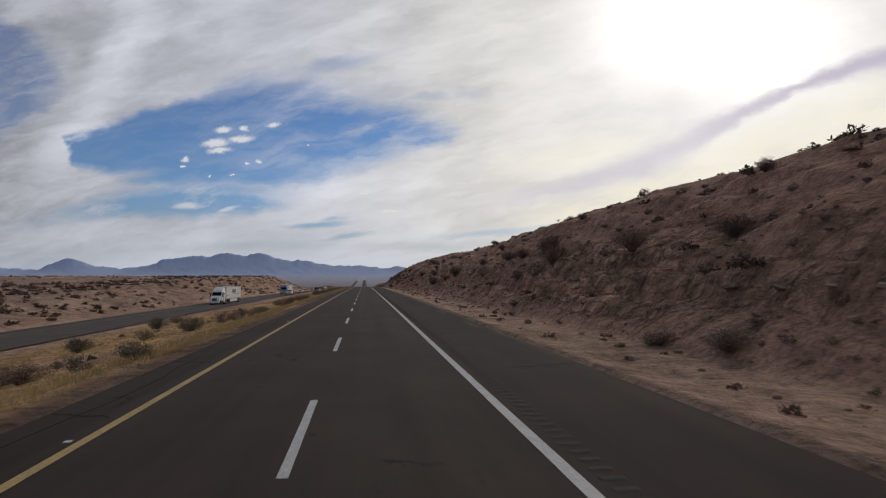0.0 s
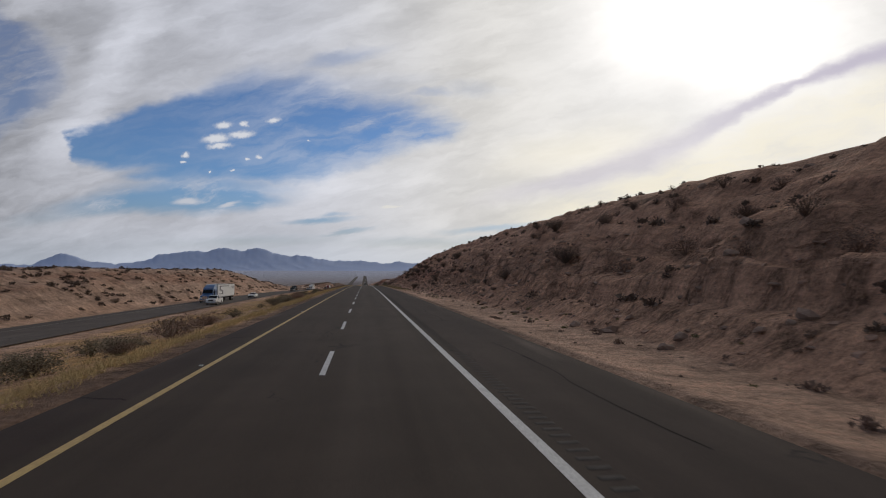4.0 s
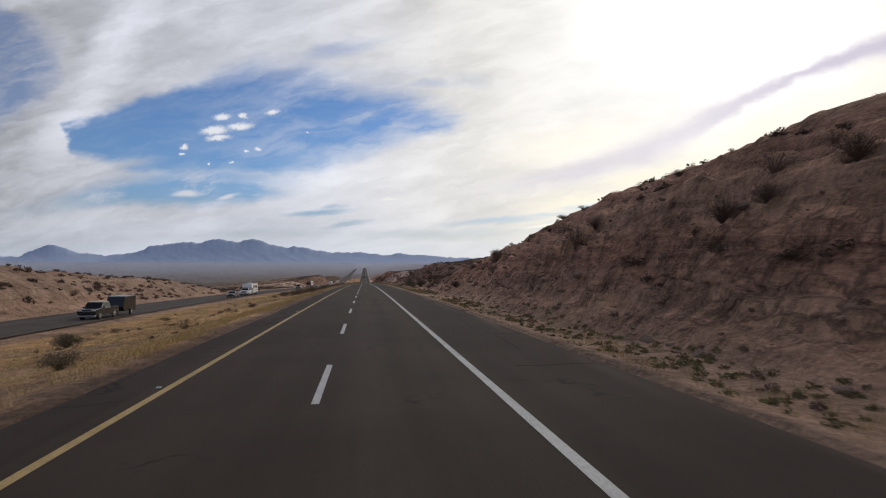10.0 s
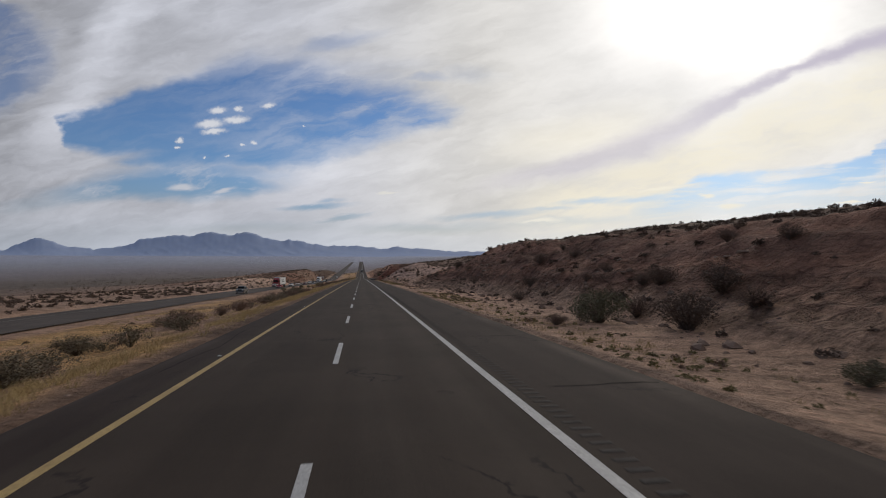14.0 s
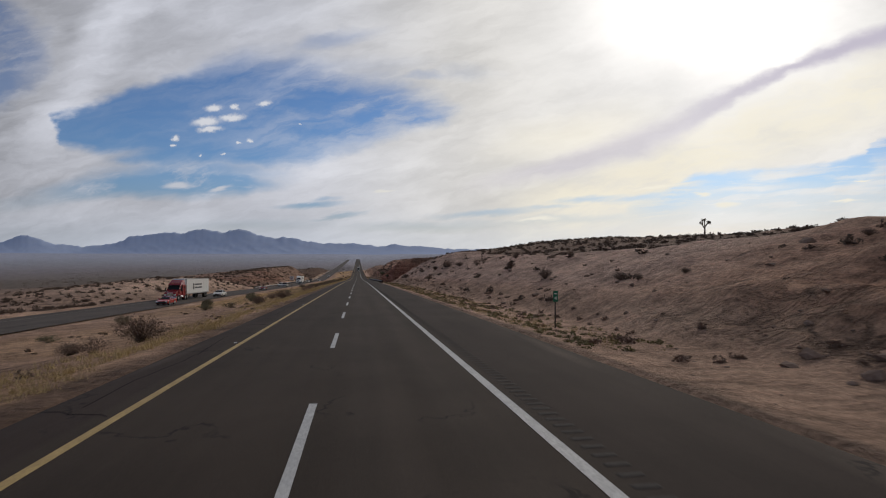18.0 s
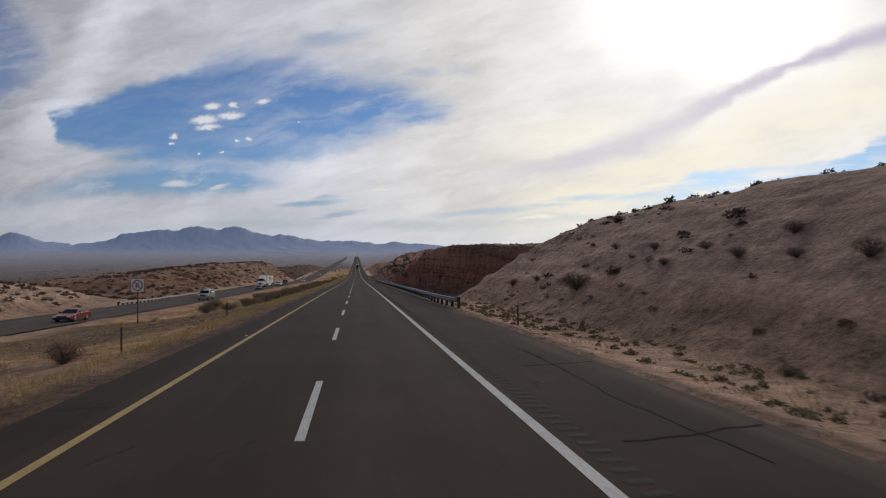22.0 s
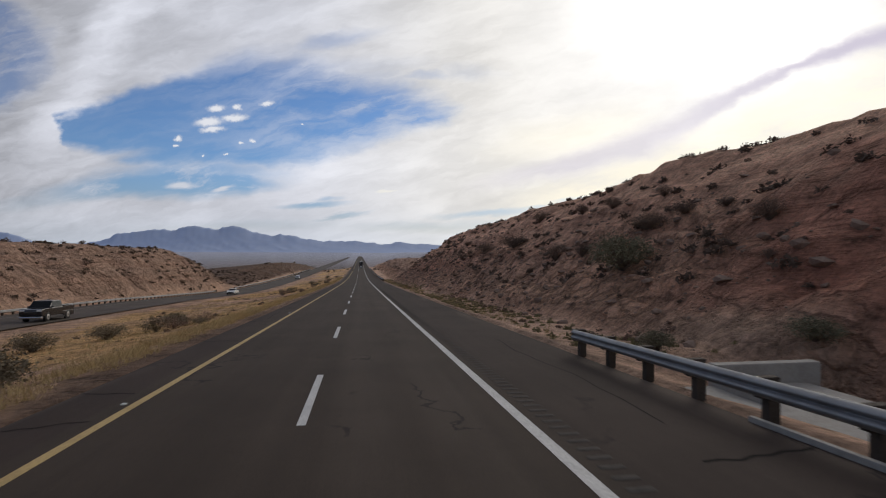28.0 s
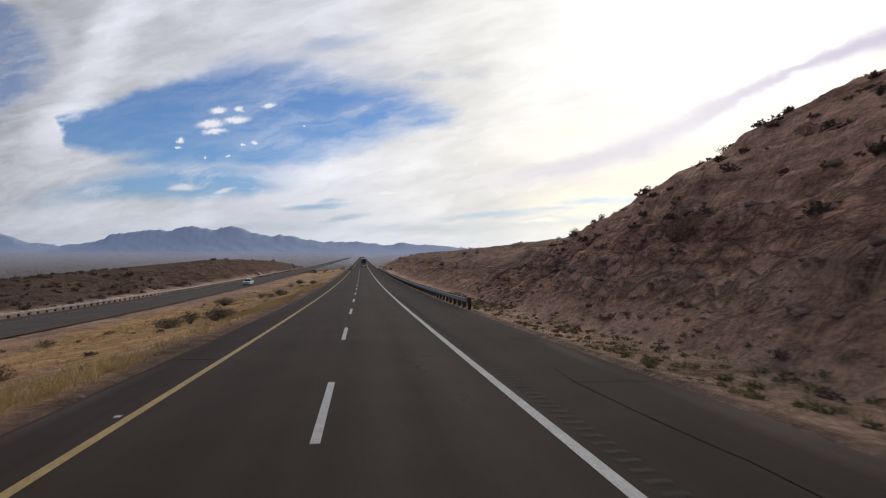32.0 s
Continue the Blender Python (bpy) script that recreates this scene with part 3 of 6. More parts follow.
def soil_colour(x, y, z):
    """Sand, red beds, pale caliche and straw by where they lie, with haze tinted in far off."""
    rel = z - zr(y)
    n1, n2 = fbm(x / 14.0, y / 14.0, 4, 101), fbm(x / 3.0, y / 3.0, 3, 102)
    c = np.zeros(x.shape + (3,)) + np.array((.36, .265, .20))
    c = blend(c, (.43, .325, .25), step(n1, 0.0, .5))
    strata = fbm(rel / 1.1 + n1 * 1.2, y / 160.0, 3, 103)
    on_r = step(x, 12, 15) * step(rel, .6, 2.0)
    c = blend(c, (.44, .29, .21), on_r * .8)
    c = blend(c, (.58, .385, .285), on_r * step(y, 842, 852) * .8)
    c = blend(c, (.20, .125, .10), on_r * step(y, 402, 416) * (1 - step(y, 529, 546)) * .92)
    c = blend(c, (.34, .205, .15), on_r * step(strata, .05, .35) * .7)
    red_beds = on_r * (step(y, 205, 250) * (1 - step(y, 375, 395)) + step(y, 885, 910)) * step(rel + 1.5 * n1, .3, 1.2) * (1 - step(rel + 1.5 * n1, 3.8, 6.0))
    c = blend(c, (.47, .28, .205), red_beds * .75)
    c = blend(c, (.42, .255, .19), on_r * step(y, 320, 345) * (1 - step(y, 395, 410)) * .7)
    c = blend(c, (.27, .195, .15), on_r * step(y, 988, 1006) * .8)
    pale = step(y, 540, 560) * (1 - step(y, 700, 708)) * on_r
    c = blend(c, (.415, .325, .278), pale * .85)
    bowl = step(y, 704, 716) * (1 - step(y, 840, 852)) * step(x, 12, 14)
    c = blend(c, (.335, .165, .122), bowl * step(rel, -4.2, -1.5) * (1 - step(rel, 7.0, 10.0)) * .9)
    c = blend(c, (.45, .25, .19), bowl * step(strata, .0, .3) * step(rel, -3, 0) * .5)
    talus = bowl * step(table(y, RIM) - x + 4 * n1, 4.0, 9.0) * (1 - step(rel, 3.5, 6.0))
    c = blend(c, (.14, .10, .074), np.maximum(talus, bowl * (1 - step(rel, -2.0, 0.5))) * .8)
    c = blend(c, (.30, .20, .15), talus * step(fbm(y / 5.0 + x / 9.0, x / 30.0, 3, 104), .12, .4) * .6)
    c = blend(c, (.40, .215, .16), bowl * step(rel, 2.0, 3.5) * (1 - step(rel, 7.5, 9.0)) * step(n1, -.3, .3) * .6)
    scrubland = step(y, 385, 410) * (1 - step(y, 690, 706))
    top_r = step(x + 3 * n2, 27, 32) * step(rel, 5 - 3 * scrubland, 7 - 3 * scrubland)
    c = blend(c, (.165, .122, .095), top_r * (.6 + .3 * scrubland))
    # left
    fx = table(y, FAR_X)
    on_l = step(fx - x, 9.5, 12)
    c = blend(c, (.32, .25, .20), on_l * .75)
    c = blend(c, (.27, .18, .138), on_l * step(y, 755, 775) * (1 - .65 * step(y, 845, 870)) * (1 - step(rel, 6.5, 9.0)) * .8)
    c = blend(c, (.10, .072, .057), on_l * step(y, 985, 1012) * .88)
    c = blend(c, (.29, .165, .115), on_l * step(strata, .05, .4) * (.5 - .3 * step(y, 845, 870)) * (1 - step(y, 985, 1012)))
    mound = on_l * step(y, 575, 590) * (1 - step(y, 748, 756)) * step(rel, -1.9, -.6) * (1 - step(-x, 66, 80))
    c = blend(c, (.50, .40, .32), mound * .85)
    med = step(-x, 6.2, 7.2) * (1 - step(-x, -fx - 8.5, -fx - 6.5))
    straw = med * step(n1 + .5 * n2 + .12 * np.sin(y / 37.0), -.35, .12)
    straw = straw * (1 - .75 * step(y, 480, 520) * (1 - step(y, 585, 640)))
    c = blend(c, (.48, .335, .155), straw * .85)
    c = blend(c, (.115, .085, .066), step(-x, 5.4, 5.8) * (1 - step(-x + .8 * n2, 6.2, 7.1)) * .85)
    c = blend(c, (.17, .132, .11), step(x, 6.3, 6.6) * (1 - step(x + .5 * n2, 6.9, 7.4)) * .75)
    verge = step(x, 6.8, 7.3) * (1 - step(x - table(y, TOE_R) + 1.2 * n2, -.6, .6)) * (1 - .6 * step(y, 205, 245) * (1 - step(y, 540, 560)))
    c = blend(c, (.50, .375, .29), verge * .75)
    foot = step(x - table(y, TOE_R), -.5, .8) * (1 - step(rel + n1, 1.4, 3.0)) * (1 - step(y, 392, 404) * (1 - step(y, 843, 850)))
    c = blend(c, (.50, .325, .23), foot * .65)
    cross = med * step(y, 674, 680) * (1 - step(y, 697, 703))
    c = blend(c, (.13, .105, .09), cross * .8)
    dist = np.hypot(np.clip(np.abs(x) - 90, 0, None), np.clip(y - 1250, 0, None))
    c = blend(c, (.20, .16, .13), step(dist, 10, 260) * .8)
    # far plain: bluish haze painted into the soil colour, stronger with distance
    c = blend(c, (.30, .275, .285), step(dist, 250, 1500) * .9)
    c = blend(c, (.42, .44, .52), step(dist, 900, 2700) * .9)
    beds = np.clip(bowl * (.2 + .4 * step(rel, -1.5, 1.0)) + .8 * red_beds + .25 * on_r + on_l * (.25 + .5 * step(y, 755, 775) * (1 - step(y, 840, 865))), 0, 1) * (1 - step(dist, 5, 60))
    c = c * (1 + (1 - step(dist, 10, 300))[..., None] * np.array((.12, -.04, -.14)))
    near_toe = x - table(y, TOE_R)
    soft = 1 - step(y, 535, 552) * (1 - step(y, 700, 712))
    crag = step(near_toe, .3, 1.5) * (1 - .85 * step(near_toe + 4 * n1, 5.0, 9.0)) * soft * (1 - bowl) * (1 - step(dist, 5, 60)) + .5 * bowl * (1 - step(rel, 7, 9)) + .35 * on_l * step(y, 755, 775)
    return np.concatenate([c, beds[..., None], np.clip(crag, 0, 1)[..., None]], 2)


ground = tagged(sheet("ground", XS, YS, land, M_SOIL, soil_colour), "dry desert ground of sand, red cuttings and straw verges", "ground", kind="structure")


def asphalt_colour(x, y, z):
    c = np.zeros(x.shape + (3,)) + np.array((.057, .043, .0335))
    wheel = np.exp(-((x - .2) / .42) ** 2) + np.exp(-((x - 1.75) / .4) ** 2)
    c = blend(c, (.072, .056, .0445), np.clip(wheel, 0, 1) * .85)
    c = blend(c, (.050, .0365, .030), step(x, 3.05, 3.2))
    c = blend(c, (.050, .036, .0295), step(-x, 4.45, 4.6))
    c = blend(c, (.13, .10, .08), step(fbm(x / .5, y / 2.0, 3, 120), .1, .5) * (step(x, 5.6, 6.3) + step(-x, 5.2, 5.7)) * .8)
    return c


RYS = np.array(spans((-60, 1020, 4), (1020, 1500, 10), (1500, 2600, 50)))
EDGE_W, DASH_X, EDGE_Y = 2.76, -.86, -4.11
road = tagged(sheet("road", np.array([-5.75, -5.5, -5.2, -4.6, -4.45, -3.2, -2, -1, -.5, 0, .5, 1, 1.5, 2, 2.5, 3.05, 3.2, 4.2, 5.2, 5.7, 6.1, 6.6]), RYS,
                    lambda x, y: zr(y) - .012 * np.abs(x + .9) * 0 - .05 * step(x, 6.3, 6.6) - .05 * step(-x, 5.5, 5.75), M_ASPHALT, asphalt_colour),
              "dark worn asphalt carriageway with two lanes and shoulders", "road", kind="structure")


def far_road_colour(x, y, z):
    c = np.zeros(x.shape + (3,)) + np.array((.10, .082, .07))
    return blend(c, (.088, .072, .061), step(np.abs(x - table(y, FAR_X)), 3.6, 3.8))


def ribbon(name, offset, width, ys, mat, lift, far=False, colour=None, label="", cat="", cells=1, drift=None):
    """A band that follows the near or the far carriageway."""
    def height(u, y):
        return zr(y) + (table(y, FAR_Z) if far else 0) + lift
    ob = sheet(name, np.linspace(offset - width / 2, offset + width / 2, cells + 1), ys, height, mat)
    if far or drift:
        co = np.empty(len(ob.data.vertices) * 3, dtype=np.float32)
        ob.data.vertices.foreach_get("co", co)
        co = co.reshape(-1, 3)
        co[:, 0] += table(co[:, 1], drift or FAR_X)
        ob.data.vertices.foreach_set("co", co.ravel())
        ob.data.update()
    if colour is not None:
        co = np.empty(len(ob.data.vertices) * 3, dtype=np.float32)
        ob.data.vertices.foreach_get("co", co)
        co = co.reshape(-1, 3).astype(float)
        c = colour(co[:, 0], co[:, 1], co[:, 2])
        at = ob.data.color_attributes.new("soil", "FLOAT_COLOR", "POINT")
        at.data.foreach_set("color", np.concatenate([c, np.ones((len(c), 1))], 1).astype(np.float32).ravel())
    return tagged(ob, label, cat, kind="structure")


far_road = ribbon("far_road", -1.35, 10.3, RYS, M_ASPHALT, 0.0, True, far_road_colour, "grey asphalt carriageway for the oncoming traffic", "road", 6)
ribbon("edge_line", EDGE_W, .20, RYS, M_WHITE_LINE, .006, label="solid white edge line painted on the asphalt", cat="road marking",
       drift=[(-60, 0), (170, 0), (310, .05), (345, .05), (400, 0), (2600, 0)])
ribbon("edge_line_yellow", EDGE_Y, .17, RYS, M_YELLOW_LINE, .006, label="solid yellow edge line painted on the asphalt", cat="road marking")
ribbon("far_edge_line", -3.9, .11, RYS, M_WORN_LINE, .006, True, label="white edge line of the far carriageway", cat="road marking")
ribbon("far_edge_line_yellow", 3.4, .10, RYS, M_WORN_YELLOW, .006, True, label="yellow edge line of the far carriageway", cat="road marking")

# ---- mountains ----
RIDGE = [(-900, 8), (-780, 16), (-700, 11), (-645, 9), (-604, 25), (-583, 31), (-560, 28), (-540, 19), (-495, 11), (-430, 14), (-395, 29), (-345, 35), (-300, 37), (-270, 42), (-235, 36),
         (-205, 40), (-180, 36), (-160, 27), (-125, 26), (-85, 19), (-45, 17), (-5, 18), (35, 11), (55, 14), (115, 10), (185, 7), (260, 5), (420, 3), (700, 2), (1000, 0)]


def mountains():
    base = Vector((0, 463.0, float(zr(463.0)) + EYE_H))
    cols, rows = 620, 26
    us = np.linspace(-900, 1000, cols)
    tops = np.interp(us, [r[0] for r in RIDGE], [r[1] for r in RIDGE]) + 4.2 * fbm(us / 16.0, us * 0, 7, 201) + 1.6 * np.abs(fbm(us / 7.0, us * 0, 3, 202)) - .4
    smooth = np.convolve(np.pad(tops, 20, mode="edge"), np.ones(41) / 41, mode="valid")
    verts = []
    for j in range(rows):
        f = j / (rows - 1)
        for i in range(cols):
            g = min(1.0, f / 0.85)
            u, v = (us[i] + 636 - 784) / FOCAL, (441 - 448 + smooth[i] + (tops[i] - smooth[i]) * g ** 4) / FOCAL
            spur = abs(float(value_noise(np.array(us[i] / 17.0 + g * 2.6), np.array(g * 4.0 + us[i] / 60.0), 203))) + .5 * abs(float(value_noise(np.array(us[i] / 6.0 - g * 4.0), np.array(g * 9.0 + us[i] / 25.0), 204)))
            deep_m = 4480 - 620 * (1 - g) + (f - .85) / .15 * 60 * (f > .85)
            p = base + (AHEAD + RIGHT * u) * deep_m
            top_z = base.z + (UPWARD.z * v + AHEAD.z) * 4480
            foot = -24.0
            up = g ** 1.7 - .075 * spur * math.sin(math.pi * min(1, g * 1.02))
            z = foot + (top_z - foot) * (up if f <= .85 else 1 - (f - .85) * 4)
            verts.append((p.x, p.y, z))
    faces = [(j * cols + i, j * cols + i + 1, (j + 1) * cols + i + 1, (j + 1) * cols + i) for j in range(rows - 1) for i in range(cols - 1)]
    me = bpy.data.meshes.new("mountain_range")
    me.from_pydata(verts, [], faces)
    me.polygons.foreach_set("use_smooth", np.ones(len(faces), dtype=bool))
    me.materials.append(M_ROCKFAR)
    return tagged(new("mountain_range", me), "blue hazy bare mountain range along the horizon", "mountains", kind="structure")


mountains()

# ---- mesh helpers ----


def part(name, bm, mat, parent=None, label="", smooth=False):
    """Links a bmesh as one mesh object, under a thing or a part."""
    me = bpy.data.meshes.new(name)
    bmesh.ops.recalc_face_normals(bm, faces=bm.faces[:])
    bm.to_mesh(me)
    bm.free()
    if smooth:
        me.polygons.foreach_set("use_smooth", np.ones(len(me.polygons), dtype=bool))
    me.materials.append(mat)
    ob = new(name, me)
    ob.parent = parent
    if label:
        ob["label"] = label
    return ob


def thing(name, m, label, category, group=""):
    """An Empty at the base of a thing."""
    ob = new(name)
    ob.empty_display_size = 0.2
    ob.matrix_world = m
    return tagged(ob, label, category, group)


def arrays(name, verts, faces, mat, parent=None):
    """A mesh from arrays of corners and of equal-sided faces."""
    verts, faces = np.asarray(verts, dtype=np.float32), np.asarray(faces, dtype=np.int32)
    me = bpy.data.meshes.new(name)
    me.vertices.add(len(verts))
    me.vertices.foreach_set("co", verts.ravel())
    me.loops.add(faces.size)
    me.loops.foreach_set("vertex_index", faces.ravel())
    me.polygons.add(len(faces))
    me.polygons.foreach_set("loop_start", np.arange(0, faces.size, faces.shape[1], dtype=np.int32))
    me.polygons.foreach_set("use_smooth", np.zeros(len(faces), dtype=bool))
    me.update(calc_edges=True)
    me.materials.append(mat)
    ob = new(name, me)
    ob.parent = parent
    return ob


def box(x0, x1, y0, y1, z0, z1, bevel=0.0, bm=None):
    own = bmesh.new()
    bmesh.ops.create_cube(own, size=1.0)
    for v in own.verts:
        v.co = Vector(((x0 + x1) / 2 + v.co.x * (x1 - x0), (y0 + y1) / 2 + v.co.y * (y1 - y0), (z0 + z1) / 2 + v.co.z * (z1 - z0)))
    if bevel:
        bmesh.ops.bevel(own, geom=own.edges[:], offset=bevel, segments=2, affect="EDGES", profile=0.6)
    if bm is None:
        return own
    me = bpy.data.meshes.new("tmp")
    own.to_mesh(me)
    own.free()
    bm.from_mesh(me)
    bpy.data.meshes.remove(me)
    return bm


def prism(profile, half, bevel=0.0, top_half=None, z_split=None, bm=None):
    """A side profile of (y, z) corners drawn out to both sides; above z_split it narrows to top_half."""
    own = bmesh.new()
    zs = [p[1] for p in profile]
    z_hi = max(zs)

    def width(z):
        if top_half is None or z <= z_split:
            return half
        return half + (top_half - half) * (z - z_split) / max(1e-6, z_hi - z_split)
    a = [own.verts.new((-width(z), y, z)) for y, z in profile]
    b = [own.verts.new((width(z), y, z)) for y, z in profile]
    own.faces.new(a)
    own.faces.new(b[::-1])
    n = len(profile)
    for i in range(n):
        own.faces.new((a[i], b[i], b[(i + 1) % n], a[(i + 1) % n]))
    bmesh.ops.recalc_face_normals(own, faces=own.faces[:])
    if bevel:
        bmesh.ops.bevel(own, geom=own.edges[:], offset=bevel, segments=2, affect="EDGES", profile=0.6)
    return own


def drum(x, y, z, r, w, seg=20, r_in=0.0):
    """A wheel-like drum across x, with a rounded shoulder."""
    own = bmesh.new()
    rings = []
    for dx, rr in ((-w / 2, r * .90), (-w / 2 + w * .14, r), (w / 2 - w * .14, r), (w / 2, r * .90)):
        rings.append([own.verts.new((x + dx, y + rr * math.cos(2 * math.pi * i / seg), z + rr * math.sin(2 * math.pi * i / seg))) for i in range(seg)])
    for p, q in zip(rings, rings[1:]):
        for i in range(seg):
            own.faces.new((p[i], p[(i + 1) % seg], q[(i + 1) % seg], q[i]))
    own.faces.new(rings[0])
    own.faces.new(rings[-1][::-1])
    return own


def panel(corners, thick=0.012):
    """A thin plate through four corners, with thickness along its normal."""
    own = bmesh.new()
    c = [Vector(p) for p in corners]
    n = (c[1] - c[0]).cross(c[2] - c[0]).normalized() * thick
    a = [own.verts.new(p) for p in c]
    b = [own.verts.new(p + n) for p in c]
    own.faces.new(a)
    own.faces.new(b[::-1])
    for i in range(len(c)):
        j = (i + 1) % len(c)
        own.faces.new((a[i], b[i], b[j], a[j]))
    return own


# ---- road details ----
M_CONCRETE = material("weathered_concrete", (.36, .33, .29), .9, grains=[(1.5, .4, (.22, .19, .16)), (14, .4, (.45, .42, .37))], bump=.3, bump_scale=30)
M_GALV = material("galvanised_steel", (.30, .30, .30), .55, .6, grains=[(2.0, .5, (.19, .18, .17)), (18, .4, (.25, .25, .25))])
M_WOODPOST = material("weathered_post_wood", (.065, .048, .036), .9, grains=[(6, .5, (.035, .028, .022)), (40, .4, (.10, .08, .06))], bump=.4, bump_scale=40, per_object=.4)
M_RUMBLE = material("milled_asphalt", (.078, .068, .06), .95, spec=.1, grains=[(8, .6, (.045, .04, .036))], coords="World")
M_TAR = material("tar_crack_filler", (.014, .013, .013), .97, spec=.03, grains=[(8, .4, (.03, .028, .027))], coords="World")

DASH_LEN, DASH_STEP = 4.45, 12.19
dash_me = None
for i in range(-2, 105):
    y0 = 4.95 + DASH_STEP * i
    if y0 < -30 or y0 > 1250:
        continue
    g = float(zr(y0 + DASH_LEN) - zr(y0)) / DASH_LEN
    if dash_me is None:
        bm = bmesh.new()
        bmesh.ops.create_grid(bm, x_segments=1, y_segments=6, size=.5)
        for v in bm.verts:
            v.co = Vector((v.co.x * .15, (v.co.y + .5) * DASH_LEN, 0.007))
        ob = part("lane_dash", bm, M_WHITE_LINE, road)
        dash_me = ob.data
    else:
        ob = new("lane_dash", dash_me)
        ob.parent = road
    ob.matrix_world = pose(DASH_X, y0, float(zr(y0)), math.degrees(math.atan(g)), 0, 0)

verts, faces = [], []
n = 0
for y0 in np.arange(-4, 1000, .36):
    if 0.5 + fbm(np.array(y0 / 60.0), np.array(0.3), 2, 300) < .18:
        continue
    z0 = float(zr(y0))
    for dx, dy, dz in ((0, 0, .004), (.34, 0, .004), (.34, .15, .004), (0, .15, .004), (.03, .04, .010), (.31, .04, .010), (.31, .11, .010), (.03, .11, .010)):
        verts.append((3.04 + dx, y0 + dy, float(zr(y0 + dy)) + dz))
    for f in ((4, 5, 6, 7), (0, 1, 5, 4), (1, 2, 6, 5), (2, 3, 7, 6), (3, 0, 4, 7)):
        faces.append([n + k for k in f])
    n += 8
tagged(arrays("rumble_strip", verts, faces, M_RUMBLE), "milled rumble strip grooves along the asphalt shoulder", "rumble strip", kind="stuff")

# tar-filled cracks across the shoulders and along the lane
rng = random.Random(7)
verts, faces = [], []
for y0 in np.arange(2, 990, 3.7):
    if rng.random() < .35:
        continue
    left = rng.random() < .62
    a, b = (-5.6, -4.35 + rng.uniform(-.2, .1)) if left else (3.7 + rng.uniform(0, .8), 6.3)
    yy = y0 + rng.uniform(-1.5, 1.5)
    pts = []
    steps = 7
    drift = rng.uniform(-.5, .5)
    for i in range(steps + 1):
        x = a + (b - a) * i / steps
        y = yy + drift * i / steps + rng.uniform(-.07, .07)
        pts.append((x, y))
    base = len(verts)
    w = rng.uniform(.012, .035)
    for x, y in pts:
        verts += [(x, y - w, float(zr(y)) + .004), (x, y + w, float(zr(y)) + .004)]
    faces += [(base + 2 * i, base + 2 * i + 2, base + 2 * i + 3, base + 2 * i + 1) for i in range(steps)]
for y0 in np.arange(5, 980, 23.0):
    x0 = rng.choice((5.05, 4.6, -5.0))
    base = len(verts)
    steps = 14
    for i in range(steps + 1):
        y = y0 + i * rng.uniform(.75, .95)
        x = x0 + .12 * math.sin(y * .7) + rng.uniform(-.05, .05)
        verts += [(x - .014, y, float(zr(y)) + .004), (x + .014, y, float(zr(y)) + .004)]
    faces += [(base + 2 * i, base + 2 * i + 1, base + 2 * i + 3, base + 2 * i + 2) for i in range(steps)]
tagged(arrays("tar_cracks", verts, faces, M_TAR), "dark tar-filled cracks in the asphalt shoulders", "cracks", kind="stuff")

# ---- guard rails ----
W_OUT = [(0, .0), (.03, .03), (.075, .065), (.08, .085), (.075, .105), (.02, .14), (0, .155), (.02, .17), (.075, .205), (.08, .225), (.075, .245), (.03, .28), (0, .31)]


def beam_mesh(length):
    """A rolled steel beam with two ridges, its face towards -x."""
    bm = bmesh.new()
    t = .006
    outline = [(-d, z) for d, z in W_OUT] + [(-d + t, z) for d, z in reversed(W_OUT)]
    a = [bm.verts.new((x, 0, z)) for x, z in outline]
    b = [bm.verts.new((x, length, z)) for x, z in outline]
    n = len(outline)
    for i in range(n):
        bm.faces.new((a[i], b[i], b[(i + 1) % n], a[(i + 1) % n]))
    return bm


